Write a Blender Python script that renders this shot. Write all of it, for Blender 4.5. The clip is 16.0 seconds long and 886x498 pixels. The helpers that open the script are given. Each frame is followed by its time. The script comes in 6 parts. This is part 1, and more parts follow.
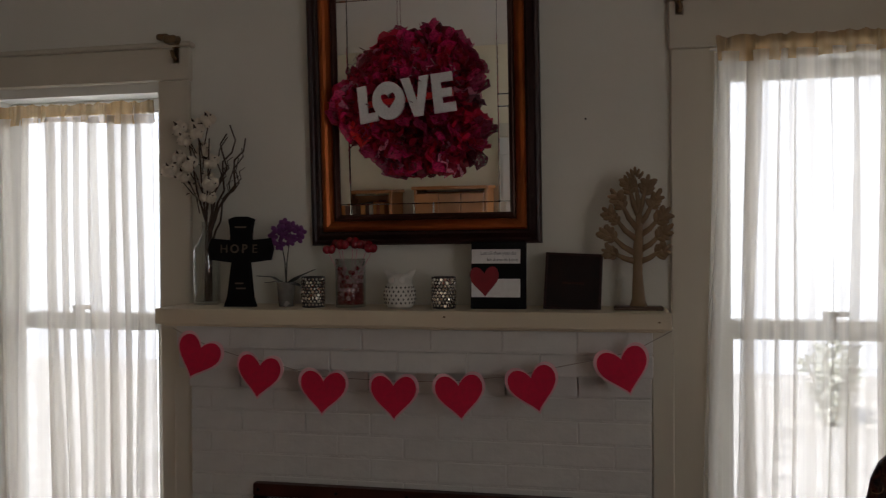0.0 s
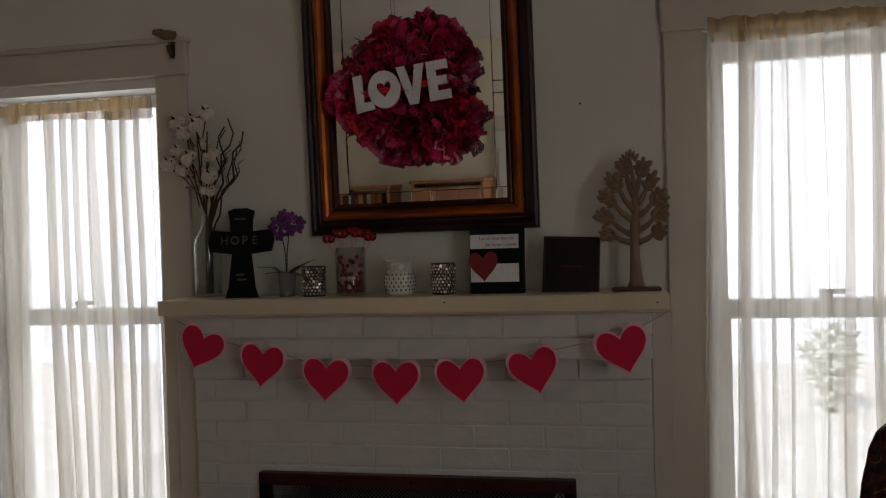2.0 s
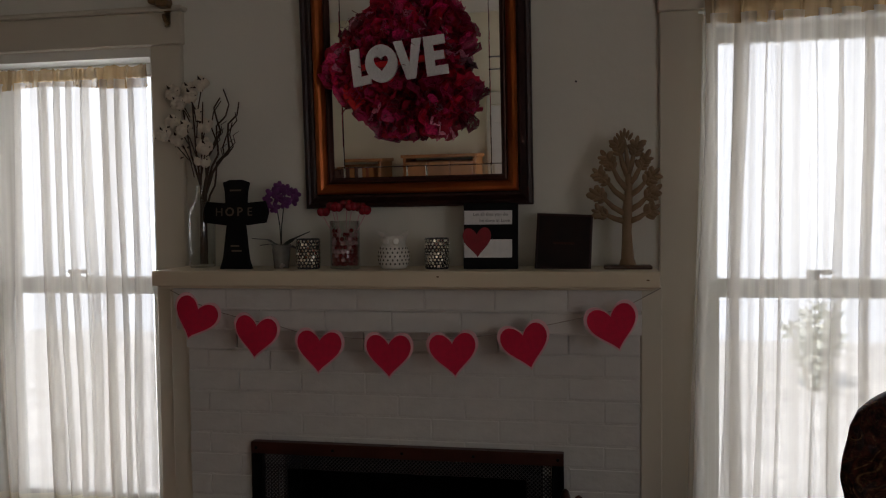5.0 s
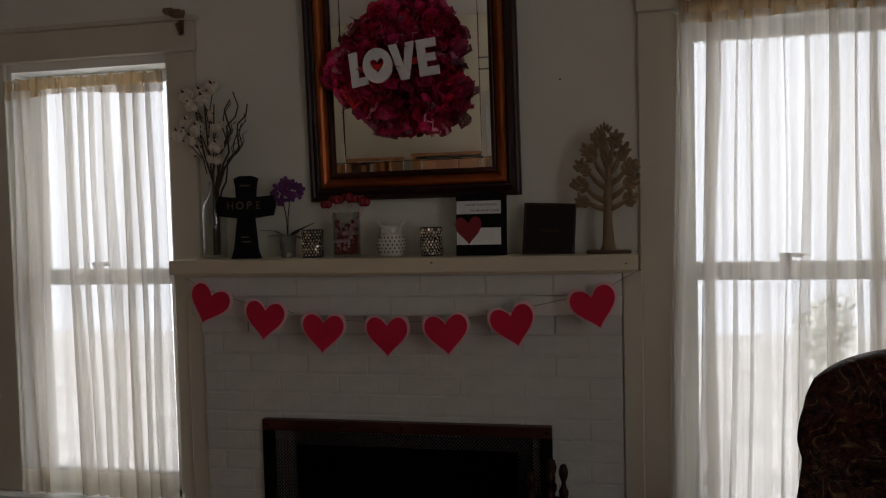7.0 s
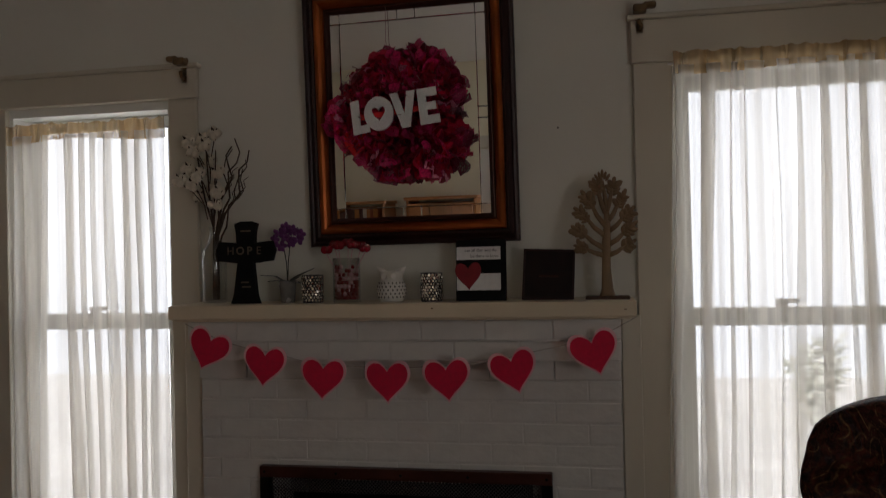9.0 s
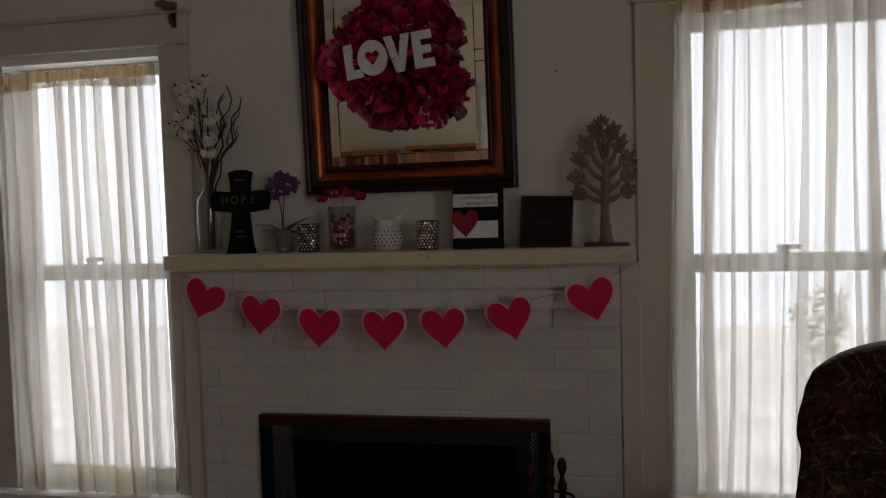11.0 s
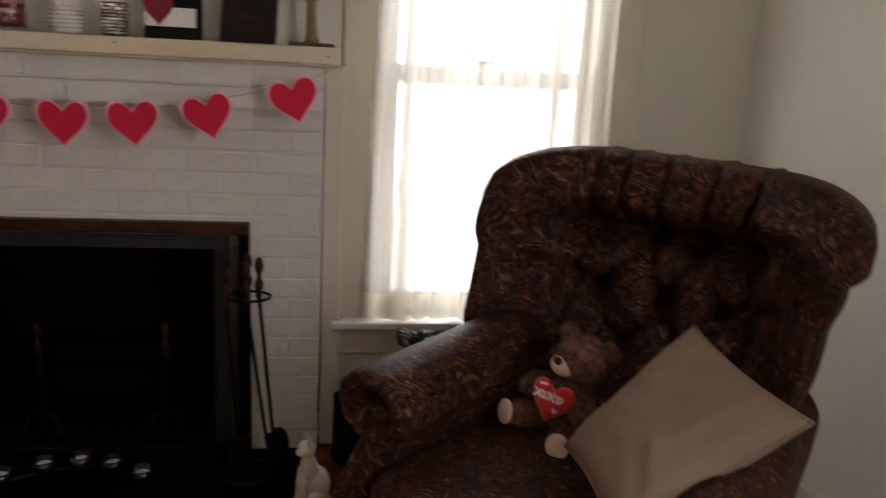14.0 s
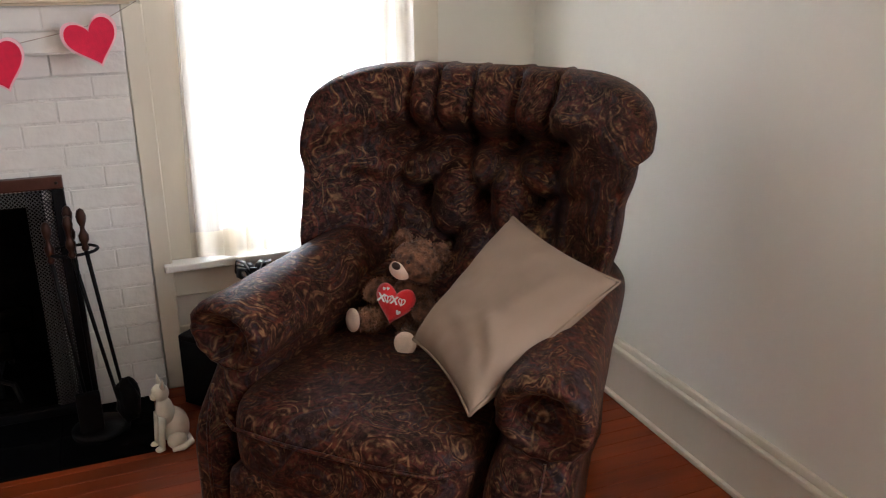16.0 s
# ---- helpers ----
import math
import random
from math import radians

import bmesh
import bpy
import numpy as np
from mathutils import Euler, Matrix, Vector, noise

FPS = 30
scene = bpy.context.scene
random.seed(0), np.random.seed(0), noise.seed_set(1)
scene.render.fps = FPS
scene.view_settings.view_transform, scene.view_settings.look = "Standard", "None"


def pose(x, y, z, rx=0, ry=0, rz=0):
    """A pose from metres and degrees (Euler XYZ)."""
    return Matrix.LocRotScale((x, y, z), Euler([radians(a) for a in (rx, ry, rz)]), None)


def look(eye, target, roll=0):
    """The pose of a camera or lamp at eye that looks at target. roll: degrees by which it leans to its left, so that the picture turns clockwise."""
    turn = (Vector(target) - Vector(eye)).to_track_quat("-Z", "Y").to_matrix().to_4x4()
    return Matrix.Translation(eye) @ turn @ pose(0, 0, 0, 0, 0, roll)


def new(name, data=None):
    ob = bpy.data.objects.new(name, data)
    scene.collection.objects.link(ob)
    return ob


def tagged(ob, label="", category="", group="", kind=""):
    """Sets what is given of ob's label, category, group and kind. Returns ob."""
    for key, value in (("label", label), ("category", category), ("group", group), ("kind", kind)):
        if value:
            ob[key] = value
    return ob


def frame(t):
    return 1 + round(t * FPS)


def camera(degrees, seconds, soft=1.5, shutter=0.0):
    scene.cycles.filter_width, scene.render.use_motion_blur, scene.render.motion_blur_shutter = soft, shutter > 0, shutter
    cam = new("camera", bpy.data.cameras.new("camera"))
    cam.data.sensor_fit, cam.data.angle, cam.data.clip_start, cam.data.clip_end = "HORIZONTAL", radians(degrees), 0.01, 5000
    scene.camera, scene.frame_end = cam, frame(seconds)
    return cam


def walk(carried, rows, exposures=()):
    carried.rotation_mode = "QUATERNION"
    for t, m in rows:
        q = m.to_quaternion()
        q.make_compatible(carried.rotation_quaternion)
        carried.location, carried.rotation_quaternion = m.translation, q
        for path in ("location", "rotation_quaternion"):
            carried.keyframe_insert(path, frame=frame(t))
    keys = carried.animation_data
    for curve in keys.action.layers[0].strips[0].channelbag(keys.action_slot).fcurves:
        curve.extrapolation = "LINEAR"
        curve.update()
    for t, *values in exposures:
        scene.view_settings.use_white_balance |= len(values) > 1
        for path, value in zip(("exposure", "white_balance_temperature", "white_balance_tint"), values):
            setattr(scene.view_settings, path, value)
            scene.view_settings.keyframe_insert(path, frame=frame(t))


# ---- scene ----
PATH = [
    (0, (0.471, -2.3, 1.503), (0.087, -0.337, 1.484), -0.4),
    (0.5, (0.491, -2.291, 1.455), (0.139, -0.323, 1.473), -0.9),
    (1, (0.478, -2.303, 1.475), (0.097, -0.341, 1.411), -1.2),
    (1.5, (0.483, -2.314, 1.498), (0.122, -0.347, 1.446), -2.1),
    (2, (0.474, -2.32, 1.47), (0.093, -0.356, 1.446), -1.7),
    (2.5, (0.468, -2.311, 1.475), (0.092, -0.347, 1.427), -1.6),
    (3, (0.475, -2.303, 1.475), (0.1, -0.34, 1.419), -1.7),
    (3.5, (0.465, -2.306, 1.475), (0.112, -0.338, 1.435), -1.6),
    (4, (0.457, -2.306, 1.475), (0.102, -0.339, 1.395), -1.0),
    (6.3, (0.516, -2.446, 1.45), (0.159, -0.481, 1.357), -0.5),
    (6.5, (0.545, -2.462, 1.436), (0.166, -0.5, 1.342), -0.4),
    (7, (0.572, -2.498, 1.442), (0.169, -0.541, 1.355), -1.4),
    (7.5, (0.574, -2.504, 1.47), (0.184, -0.543, 1.452), -1.1),
    (8, (0.556, -2.524, 1.475), (0.196, -0.558, 1.567), -1.5),
    (8.5, (0.55, -2.523, 1.469), (0.188, -0.558, 1.54), -1.3),
    (9, (0.538, -2.523, 1.455), (0.167, -0.558, 1.471), -1.3),
    (9.2, (0.538, -2.517, 1.433), (0.176, -0.55, 1.428), -1.1),
    (11.5, (0.566, -2.484, 1.447), (0.168, -0.528, 1.324), -1.7),
    (12, (0.566, -2.49, 1.441), (0.17, -0.535, 1.3), -1.2),
    (12.5, (0.569, -2.497, 1.431), (0.18, -0.543, 1.252), -0.5),
    (13, (0.576, -2.496, 1.421), (0.287, -0.538, 1.132), 0.8),
    (13.5, (0.638, -2.497, 1.377), (0.591, -0.519, 0.984), 4.0),
    (13.6, (0.630, -2.490, 1.374), (0.684, -0.527, 0.963), 4.1),
    (13.8, (0.624, -2.487, 1.367), (0.820, -0.544, 0.897), 4.4),
    (14, (0.616, -2.479, 1.353), (0.911, -0.561, 0.849), 3.3),
    (14.5, (0.613, -2.494, 1.353), (1.21, -0.668, 0.797), 1.8),
    (15, (0.593, -2.533, 1.351), (1.255, -0.737, 0.772), 1.2),
    (15.5, (0.58, -2.561, 1.342), (1.249, -0.787, 0.707), -0.2),
    (16, (0.561, -2.581, 1.34), (1.272, -0.829, 0.689), -0.2),
]
cam = camera(57.6, 16.0, soft=1.1, shutter=0.5)
walk(cam, [(t, look(eye, target, roll)) for t, eye, target, roll in PATH],
     [(t, e, k, 16) for t, e, k in ((0.0, -0.02, 6280), (4.0, -0.10, 6280), (6.5, -0.32, 6300), (7.5, -0.36, 6320), (9.0, -0.22, 6350), (12.4, -0.24, 6280), (13.0, 0.22, 6350), (13.5, 0.85, 6400), (14.0, 1.42, 6400), (15.0, 2.08, 6150), (16.0, 2.5, 5900))])

# ---- light ----
world = bpy.data.worlds.new("sky")
scene.world = world
world.use_nodes = True
wn = world.node_tree
sky = wn.nodes.new("ShaderNodeTexSky")
sky.sky_type = "NISHITA"
sky.sun_disc = False
sky.sun_elevation = radians(42)
sky.sun_rotation = radians(209)
wn.nodes["Background"].inputs["Strength"].default_value = 0.12
wn.links.new(sky.outputs["Color"], wn.nodes["Background"].inputs["Color"])

sun_data = bpy.data.lights.new("sun", "SUN")
sun_data.energy = 5.0
sun_data.angle = radians(0.5)
sun_data.color = (1.0, 0.95, 0.88)
sun = new("sun", sun_data)
sun.matrix_world = look((-5, -9, 11), (0, 0, 0))


def sky_lamp(name, place, target, w, h, power, color=(0.93, 0.97, 1.0)):
    """Sky light that enters through a window's opening."""
    d = bpy.data.lights.new(name, "AREA")
    d.shape, d.size, d.size_y, d.energy, d.color = "RECTANGLE", w, h, power, color
    ob = new(name, d)
    ob.matrix_world = look(place, target)
    return ob


sky_lamp("window_sky_light_side", (2.06, -3.0, 1.6), (0.0, -2.5, 1.5), 1.15, 1.35, 8.8, (1.0, 0.98, 0.96))
sky_lamp("window_sky_light_front", (-1.23, 0.32, 1.3), (-1.23, -1.0, 1.1), 0.6, 1.5, 2.2)
sky_lamp("window_sky_light_front", (1.15, 0.32, 1.3), (1.15, -1.0, 1.1), 0.65, 1.5, 2.6)


# ---- materials ----
def shader(name):
    m = bpy.data.materials.new(name)
    m.use_nodes = True
    nt = m.node_tree
    return m, nt, nt.nodes["Principled BSDF"]


def mat(name, color, rough=0.6, metal=0.0, var=0.15, scale=6.0, bump=0.0, bump_scale=60.0, spots=0.0, stretch=(1, 1, 1),
        tint=None, spec=0.5, coat=0.0, sheen=0.0, per_object=0.0, detail=6.0):
    """A surface with cloudy variation at one scale, fine grain at another, and relief."""
    m, nt, p = shader(name)
    N, L = nt.nodes.new, nt.links.new
    co = N("ShaderNodeTexCoord")
    mp = N("ShaderNodeMapping")
    mp.inputs["Scale"].default_value = stretch
    L(co.outputs["Object"], mp.inputs["Vector"])
    n1 = N("ShaderNodeTexNoise")
    n1.inputs["Scale"].default_value, n1.inputs["Detail"].default_value = scale, detail
    L(mp.outputs["Vector"], n1.inputs["Vector"])
    ramp = N("ShaderNodeMapRange")
    ramp.inputs["From Min"].default_value, ramp.inputs["From Max"].default_value = 0.3, 0.7
    L(n1.outputs["Fac"], ramp.inputs["Value"])
    mix = N("ShaderNodeMix")
    mix.data_type = "RGBA"
    dark = tuple(c * (1 - var) for c in color) if tint is None else tint
    mix.inputs[6].default_value, mix.inputs[7].default_value = (*dark, 1), (*[min(c * (1 + var * 0.5), 1) for c in color], 1)
    L(ramp.outputs["Result"], mix.inputs[0])
    n2 = N("ShaderNodeTexNoise")
    n2.inputs["Scale"].default_value, n2.inputs["Detail"].default_value = bump_scale, 4
    L(mp.outputs["Vector"], n2.inputs["Vector"])
    out = mix.outputs[2]
    if per_object:
        info = N("ShaderNodeObjectInfo")
        hsv = N("ShaderNodeHueSaturation")
        r2 = N("ShaderNodeMapRange")
        r2.inputs["To Min"].default_value, r2.inputs["To Max"].default_value = 1 - per_object, 1 + per_object * 0.6
        L(info.outputs["Random"], r2.inputs["Value"])
        L(r2.outputs["Result"], hsv.inputs["Value"])
        L(out, hsv.inputs["Color"])
        out = hsv.outputs["Color"]
    L(out, p.inputs["Base Color"])
    rr = N("ShaderNodeMapRange")
    rr.inputs["To Min"].default_value, rr.inputs["To Max"].default_value = max(rough - 0.1, 0.03), min(rough + 0.1, 1)
    L(n1.outputs["Fac"], rr.inputs["Value"])
    L(rr.outputs["Result"], p.inputs["Roughness"])
    p.inputs["Metallic"].default_value = metal
    p.inputs["Coat Weight"].default_value = coat
    p.inputs["Specular IOR Level"].default_value = spec
    p.inputs["Sheen Weight"].default_value = sheen
    if bump:
        b = N("ShaderNodeBump")
        b.inputs["Strength"].default_value, b.inputs["Distance"].default_value = bump, 0.01
        L(n2.outputs["Fac"], b.inputs["Height"])
        L(b.outputs["Normal"], p.inputs["Normal"])
    return m


PLASTER = mat("wall_plaster", (0.735, 0.715, 0.635), 0.75, var=0.05, scale=1.6, bump=0.12, bump_scale=35)
PLASTER_FAR = mat("far_wall_cream_paint", (0.84, 0.76, 0.58), 0.75, var=0.05, scale=1.6, bump=0.1, bump_scale=35)
CEIL = mat("ceiling_paint", (0.78, 0.76, 0.7), 0.8, var=0.04, scale=1.2, bump=0.1, bump_scale=40)
TRIM = mat("cream_trim_paint", (0.66, 0.605, 0.49), 0.42, var=0.08, scale=3, bump=0.08, bump_scale=25, stretch=(1, 1, 0.3))
MANTEL = mat("cream_mantel_paint", (0.70, 0.60, 0.435), 0.45, var=0.10, scale=5, bump=0.15, bump_scale=30, stretch=(0.3, 1, 1))
WHITE = mat("white_sash_paint", (0.8, 0.79, 0.74), 0.4, var=0.06, scale=4, bump=0.06)
BRICK = mat("white_painted_brick", (0.69, 0.68, 0.635), 0.5, var=0.06, scale=14, bump=0.22, bump_scale=40, per_object=0.03)
MORTAR = mat("white_painted_mortar", (0.69, 0.68, 0.635), 0.6, var=0.1, scale=20, bump=0.5, bump_scale=80)
PLANK = mat("red_oak_floor", (0.20, 0.034, 0.006), 0.38, spec=0.25, var=0.3, scale=5, bump=0.05, bump_scale=60, stretch=(0.35, 4, 1), per_object=0.25)
BLACKTILE = mat("black_hearth_slate", (0.003, 0.003, 0.0032), 0.8, spec=0.0, var=0.4, scale=9, bump=0.15, bump_scale=25, per_object=0.3)
SOOT = mat("sooty_firebrick", (0.006, 0.0055, 0.005), 0.95, spec=0.0, var=0.5, scale=8, bump=0.5, bump_scale=40)
BLACKMETAL = mat("black_iron", (0.005, 0.0048, 0.0048), 0.5, metal=0.2, spec=0.12, var=0.3, scale=20, bump=0.15, bump_scale=90)
WINE = mat("dark_bronze_frame", (0.065, 0.020, 0.012), 0.4, metal=0.5, var=0.35, scale=10, bump=0.1)


# ---- helpers of shape ----
def part(name, bm, material, parent=None, label="", smooth=False):
    me = bpy.data.meshes.new(name)
    if smooth:
        for f in bm.faces:
            f.smooth = True
    bm.to_mesh(me)
    bm.free()
    for m in material if isinstance(material, (list, tuple)) else [material]:
        me.materials.append(m)
    ob = new(name, me)
    if parent is not None:
        ob.parent = parent
    if label:
        ob["label"] = label
    return ob


def thing(name, m, label, category, group="", kind=""):
    e = new(name)
    e.empty_display_size = 0.05
    e.matrix_world = m
    return tagged(e, label, category, group, kind)


def add_box(bm, x0, x1, y0, y1, z0, z1, bevel=0.0, seg=1):
    g = bmesh.ops.create_cube(bm, size=1)
    bmesh.ops.scale(bm, vec=(x1 - x0, y1 - y0, z1 - z0), verts=g["verts"])
    bmesh.ops.translate(bm, vec=((x0 + x1) / 2, (y0 + y1) / 2, (z0 + z1) / 2), verts=g["verts"])
    if bevel:
        ed = {e for v in g["verts"] for e in v.link_edges}
        bmesh.ops.bevel(bm, geom=list(ed), offset=bevel, segments=seg, affect="EDGES", profile=0.6)
    return bm


def box(x0, x1, y0, y1, z0, z1, bevel=0.0, seg=1):
    return add_box(bmesh.new(), x0, x1, y0, y1, z0, z1, bevel, seg)


def lathe(profile, n=32, bm=None, at=(0, 0, 0)):
    """A turned solid from (radius, height) pairs."""
    bm = bm or bmesh.new()
    rings = []
    for r, z in profile:
        if r < 1e-5:
            rings.append([bm.verts.new((at[0], at[1], at[2] + z))])
        else:
            rings.append([bm.verts.new((at[0] + r * math.cos(2 * math.pi * i / n), at[1] + r * math.sin(2 * math.pi * i / n), at[2] + z)) for i in range(n)])
    for a, b in zip(rings, rings[1:]):
        for i in range(n):
            j = (i + 1) % n
            if len(a) == 1 and len(b) == 1:
                continue
            if len(a) == 1:
                bm.faces.new((a[0], b[i], b[j]))
            elif len(b) == 1:
                bm.faces.new((a[i], a[j], b[0]))
            else:
                bm.faces.new((a[i], a[j], b[j], b[i]))
    bmesh.ops.recalc_face_normals(bm, faces=bm.faces)
    return bm


def tube(points, radii, n=8, bm=None):
    """A round rod along points, with a radius at each."""
    bm = bm or bmesh.new()
    pts = [Vector(p) for p in points]
    if not isinstance(radii, (list, tuple)):
        radii = [radii] * len(pts)
    rings, side = [], None
    for i, p in enumerate(pts):
        d = (pts[min(i + 1, len(pts) - 1)] - pts[max(i - 1, 0)]).normalized()
        if side is None:
            side = d.orthogonal().normalized()
        side = (side - d * side.dot(d))
        side = side.normalized() if side.length > 1e-6 else d.orthogonal().normalized()
        up = d.cross(side)
        rings.append([bm.verts.new(p + (side * math.cos(2 * math.pi * k / n) + up * math.sin(2 * math.pi * k / n)) * radii[i]) for k in range(n)])
    for a, b in zip(rings, rings[1:]):
        for k in range(n):
            bm.faces.new((a[k], a[(k + 1) % n], b[(k + 1) % n], b[k]))
    bm.faces.new(rings[0][::-1])
    bm.faces.new(rings[-1])
    return bm


def blob(center, size, turn=(0, 0, 0), bm=None, u=16, v=10, rough=0.0, power=1.0):
    """An egg-shaped lump, with uneven surface if rough."""
    bm = bm or bmesh.new()
    g = bmesh.ops.create_uvsphere(bm, u_segments=u, v_segments=v, radius=1)
    m = Matrix.LocRotScale(center, Euler([radians(a) for a in turn]), size)
    for w in g["verts"]:
        if power != 1.0:
            w.co = Vector([math.copysign(abs(c) ** power, c) for c in w.co])
        if rough:
            w.co *= 1 + rough * noise.noise(w.co * 2.3 + Vector(center) * 11)
        w.co = m @ w.co
    return bm


def outline_solid(pts, depth, bevel=0.0):
    """A flat shape in the xz plane, given thickness along y from 0 to depth."""
    bm = bmesh.new()
    vs = [bm.verts.new((x, 0, z)) for x, z in pts]
    f = bm.faces.new(vs)
    r = bmesh.ops.extrude_face_region(bm, geom=[f])
    bmesh.ops.translate(bm, vec=(0, depth, 0), verts=[e for e in r["geom"] if isinstance(e, bmesh.types.BMVert)])
    bmesh.ops.recalc_face_normals(bm, faces=bm.faces)
    if bevel:
        big = [f for f in bm.faces if len(f.verts) > 4]
        ed = {e for f in big for e in f.edges}
        bmesh.ops.bevel(bm, geom=list(ed), offset=bevel, segments=2, affect="EDGES")
    return bm


def structure(name, bm, material, label, category):
    return tagged(part(name, bm, material), label, category, "", "structure")


# ---- the room ----
WY = 0.08            # face of the chimney wall
LX, RX, BY, CZ = -2.45, 2.0, -3.9, 2.75
WIN_L = (-1.56, -0.91, 0.46, 2.02)
WIN_R = (0.785, 1.50, 0.447, 2.04)

bm = bmesh.new()
for x0, x1, z0, z1 in ((LX, WIN_L[0], 0, CZ), (WIN_L[0], WIN_L[1], 0, WIN_L[2]), (WIN_L[0], WIN_L[1], WIN_L[3], CZ),
                       (WIN_L[1], -0.50, 0, CZ), (-0.50, 0.33, 0.73, CZ), (0.33, WIN_R[0], 0, CZ),
                       (WIN_R[0], WIN_R[1], 0, WIN_R[2]), (WIN_R[0], WIN_R[1], WIN_R[3], CZ), (WIN_R[1], RX, 0, CZ)):
    add_box(bm, x0, x1, WY, WY + 0.16, z0, z1)
structure("wall_north", bm, PLASTER, "cream painted plaster chimney wall with two windows", "wall")
bm = bmesh.new()
for y0, y1, z0, z1 in ((-2.4, WY + 0.16, 0, CZ), (-3.6, -2.4, 0, 0.7), (-3.6, -2.4, 2.1, CZ), (BY - 0.15, -3.6, 0, CZ)):
    add_box(bm, RX, RX + 0.15, y0, y1, z0, z1)
structure("wall_east", bm, PLASTER, "cream painted plaster side wall beside the armchair", "wall")
structure("wall_west", box(LX - 0.15, LX, BY - 0.15, WY + 0.16, 0, CZ), PLASTER, "cream painted plaster side wall", "wall")
structure("wall_south", box(LX, RX, BY - 0.15, BY, 0, CZ), PLASTER_FAR, "cream painted plaster wall facing the fireplace", "wall")
structure("ceiling", box(LX - 0.15, RX + 0.15, BY - 0.15, WY + 0.16, CZ, CZ + 0.1), CEIL, "plain off-white painted ceiling", "ceiling")
floor = structure("floor", box(LX - 0.15, RX + 0.15, BY - 0.15, WY + 0.16, -0.12, -0.018), MORTAR, "polished red-brown hardwood strip floor", "floor")

# ---- trim, windows, curtains ----

def clear_glass(name, color, amount, skin=0.03):
    """Thin glass: mostly see-through with a glossy skin."""
    m, nt, p = shader(name)
    N, L = nt.nodes.new, nt.links.new
    tr, gl, mx, fr = N("ShaderNodeBsdfTransparent"), N("ShaderNodeBsdfGlossy"), N("ShaderNodeMixShader"), N("ShaderNodeLayerWeight")
    pw, ad = N("ShaderNodeMath"), N("ShaderNodeMath")
    pw.operation, ad.operation = "POWER", "MULTIPLY_ADD"
    pw.inputs[1].default_value = 3.0
    ad.inputs[1].default_value, ad.inputs[2].default_value = amount, skin
    tr.inputs["Color"].default_value = (*color, 1)
    gl.inputs["Roughness"].default_value = 0.05
    L(fr.outputs["Facing"], pw.inputs[0])
    L(pw.outputs["Value"], ad.inputs[0])
    L(ad.outputs["Value"], mx.inputs["Fac"])
    L(tr.outputs["BSDF"], mx.inputs[1])
    L(gl.outputs["BSDF"], mx.inputs[2])
    L(mx.outputs["Shader"], nt.nodes["Material Output"].inputs["Surface"])
    return m


PANE = clear_glass("thin_window_pane", (0.97, 0.98, 0.97), 0.3)
JAR = clear_glass("thin_clear_glass", (0.94, 0.95, 0.94), 0.9, 0.07)


def cloth_sheer(name, color, cover, spread):
    """Thin woven cloth that light shines through; its thread density runs in uneven upright bands."""
    m, nt, p = shader(name)
    N, L = nt.nodes.new, nt.links.new
    co, mp, n1, rg = N("ShaderNodeTexCoord"), N("ShaderNodeMapping"), N("ShaderNodeTexNoise"), N("ShaderNodeMapRange")
    mp.inputs["Scale"].default_value = (26, 4, 0.22)
    n1.inputs["Scale"].default_value, n1.inputs["Detail"].default_value = 1.0, 3
    L(co.outputs["Object"], mp.inputs["Vector"])
    L(mp.outputs["Vector"], n1.inputs["Vector"])
    rg.inputs["From Min"].default_value, rg.inputs["From Max"].default_value = 0.40, 0.60
    rg.inputs["To Min"].default_value, rg.inputs["To Max"].default_value = cover - spread, cover + spread
    L(n1.outputs["Fac"], rg.inputs["Value"])
    tr, tl, df = N("ShaderNodeBsdfTransparent"), N("ShaderNodeBsdfTranslucent"), N("ShaderNodeBsdfDiffuse")
    tl.inputs["Color"].default_value = df.inputs["Color"].default_value = (*color, 1)
    a, b = N("ShaderNodeMixShader"), N("ShaderNodeMixShader")
    a.inputs["Fac"].default_value = 0.35
    L(tl.outputs["BSDF"], a.inputs[1])
    L(df.outputs["BSDF"], a.inputs[2])
    L(rg.outputs["Result"], b.inputs["Fac"])
    L(tr.outputs["BSDF"], b.inputs[1])
    L(a.outputs["Shader"], b.inputs[2])
    L(b.outputs["Shader"], nt.nodes["Material Output"].inputs["Surface"])
    return m


SHEER = cloth_sheer("cream_sheer", (0.70, 0.655, 0.58), 0.58, 0.14)
# The heading's tan paints in the weaker light through doubled, gathered cloth.
SHEER_HEAD = cloth_sheer("dim_backlit_sheer_heading", (0.46, 0.31, 0.15), 0.78, 0.14)
SHEER_HEM = cloth_sheer("doubled_sheer_hem", (0.66, 0.60, 0.48), 0.78, 0.08)
BRONZE = mat("brown_bracket_metal", (0.19, 0.115, 0.05), 0.45, metal=0.3, var=0.4, scale=40)


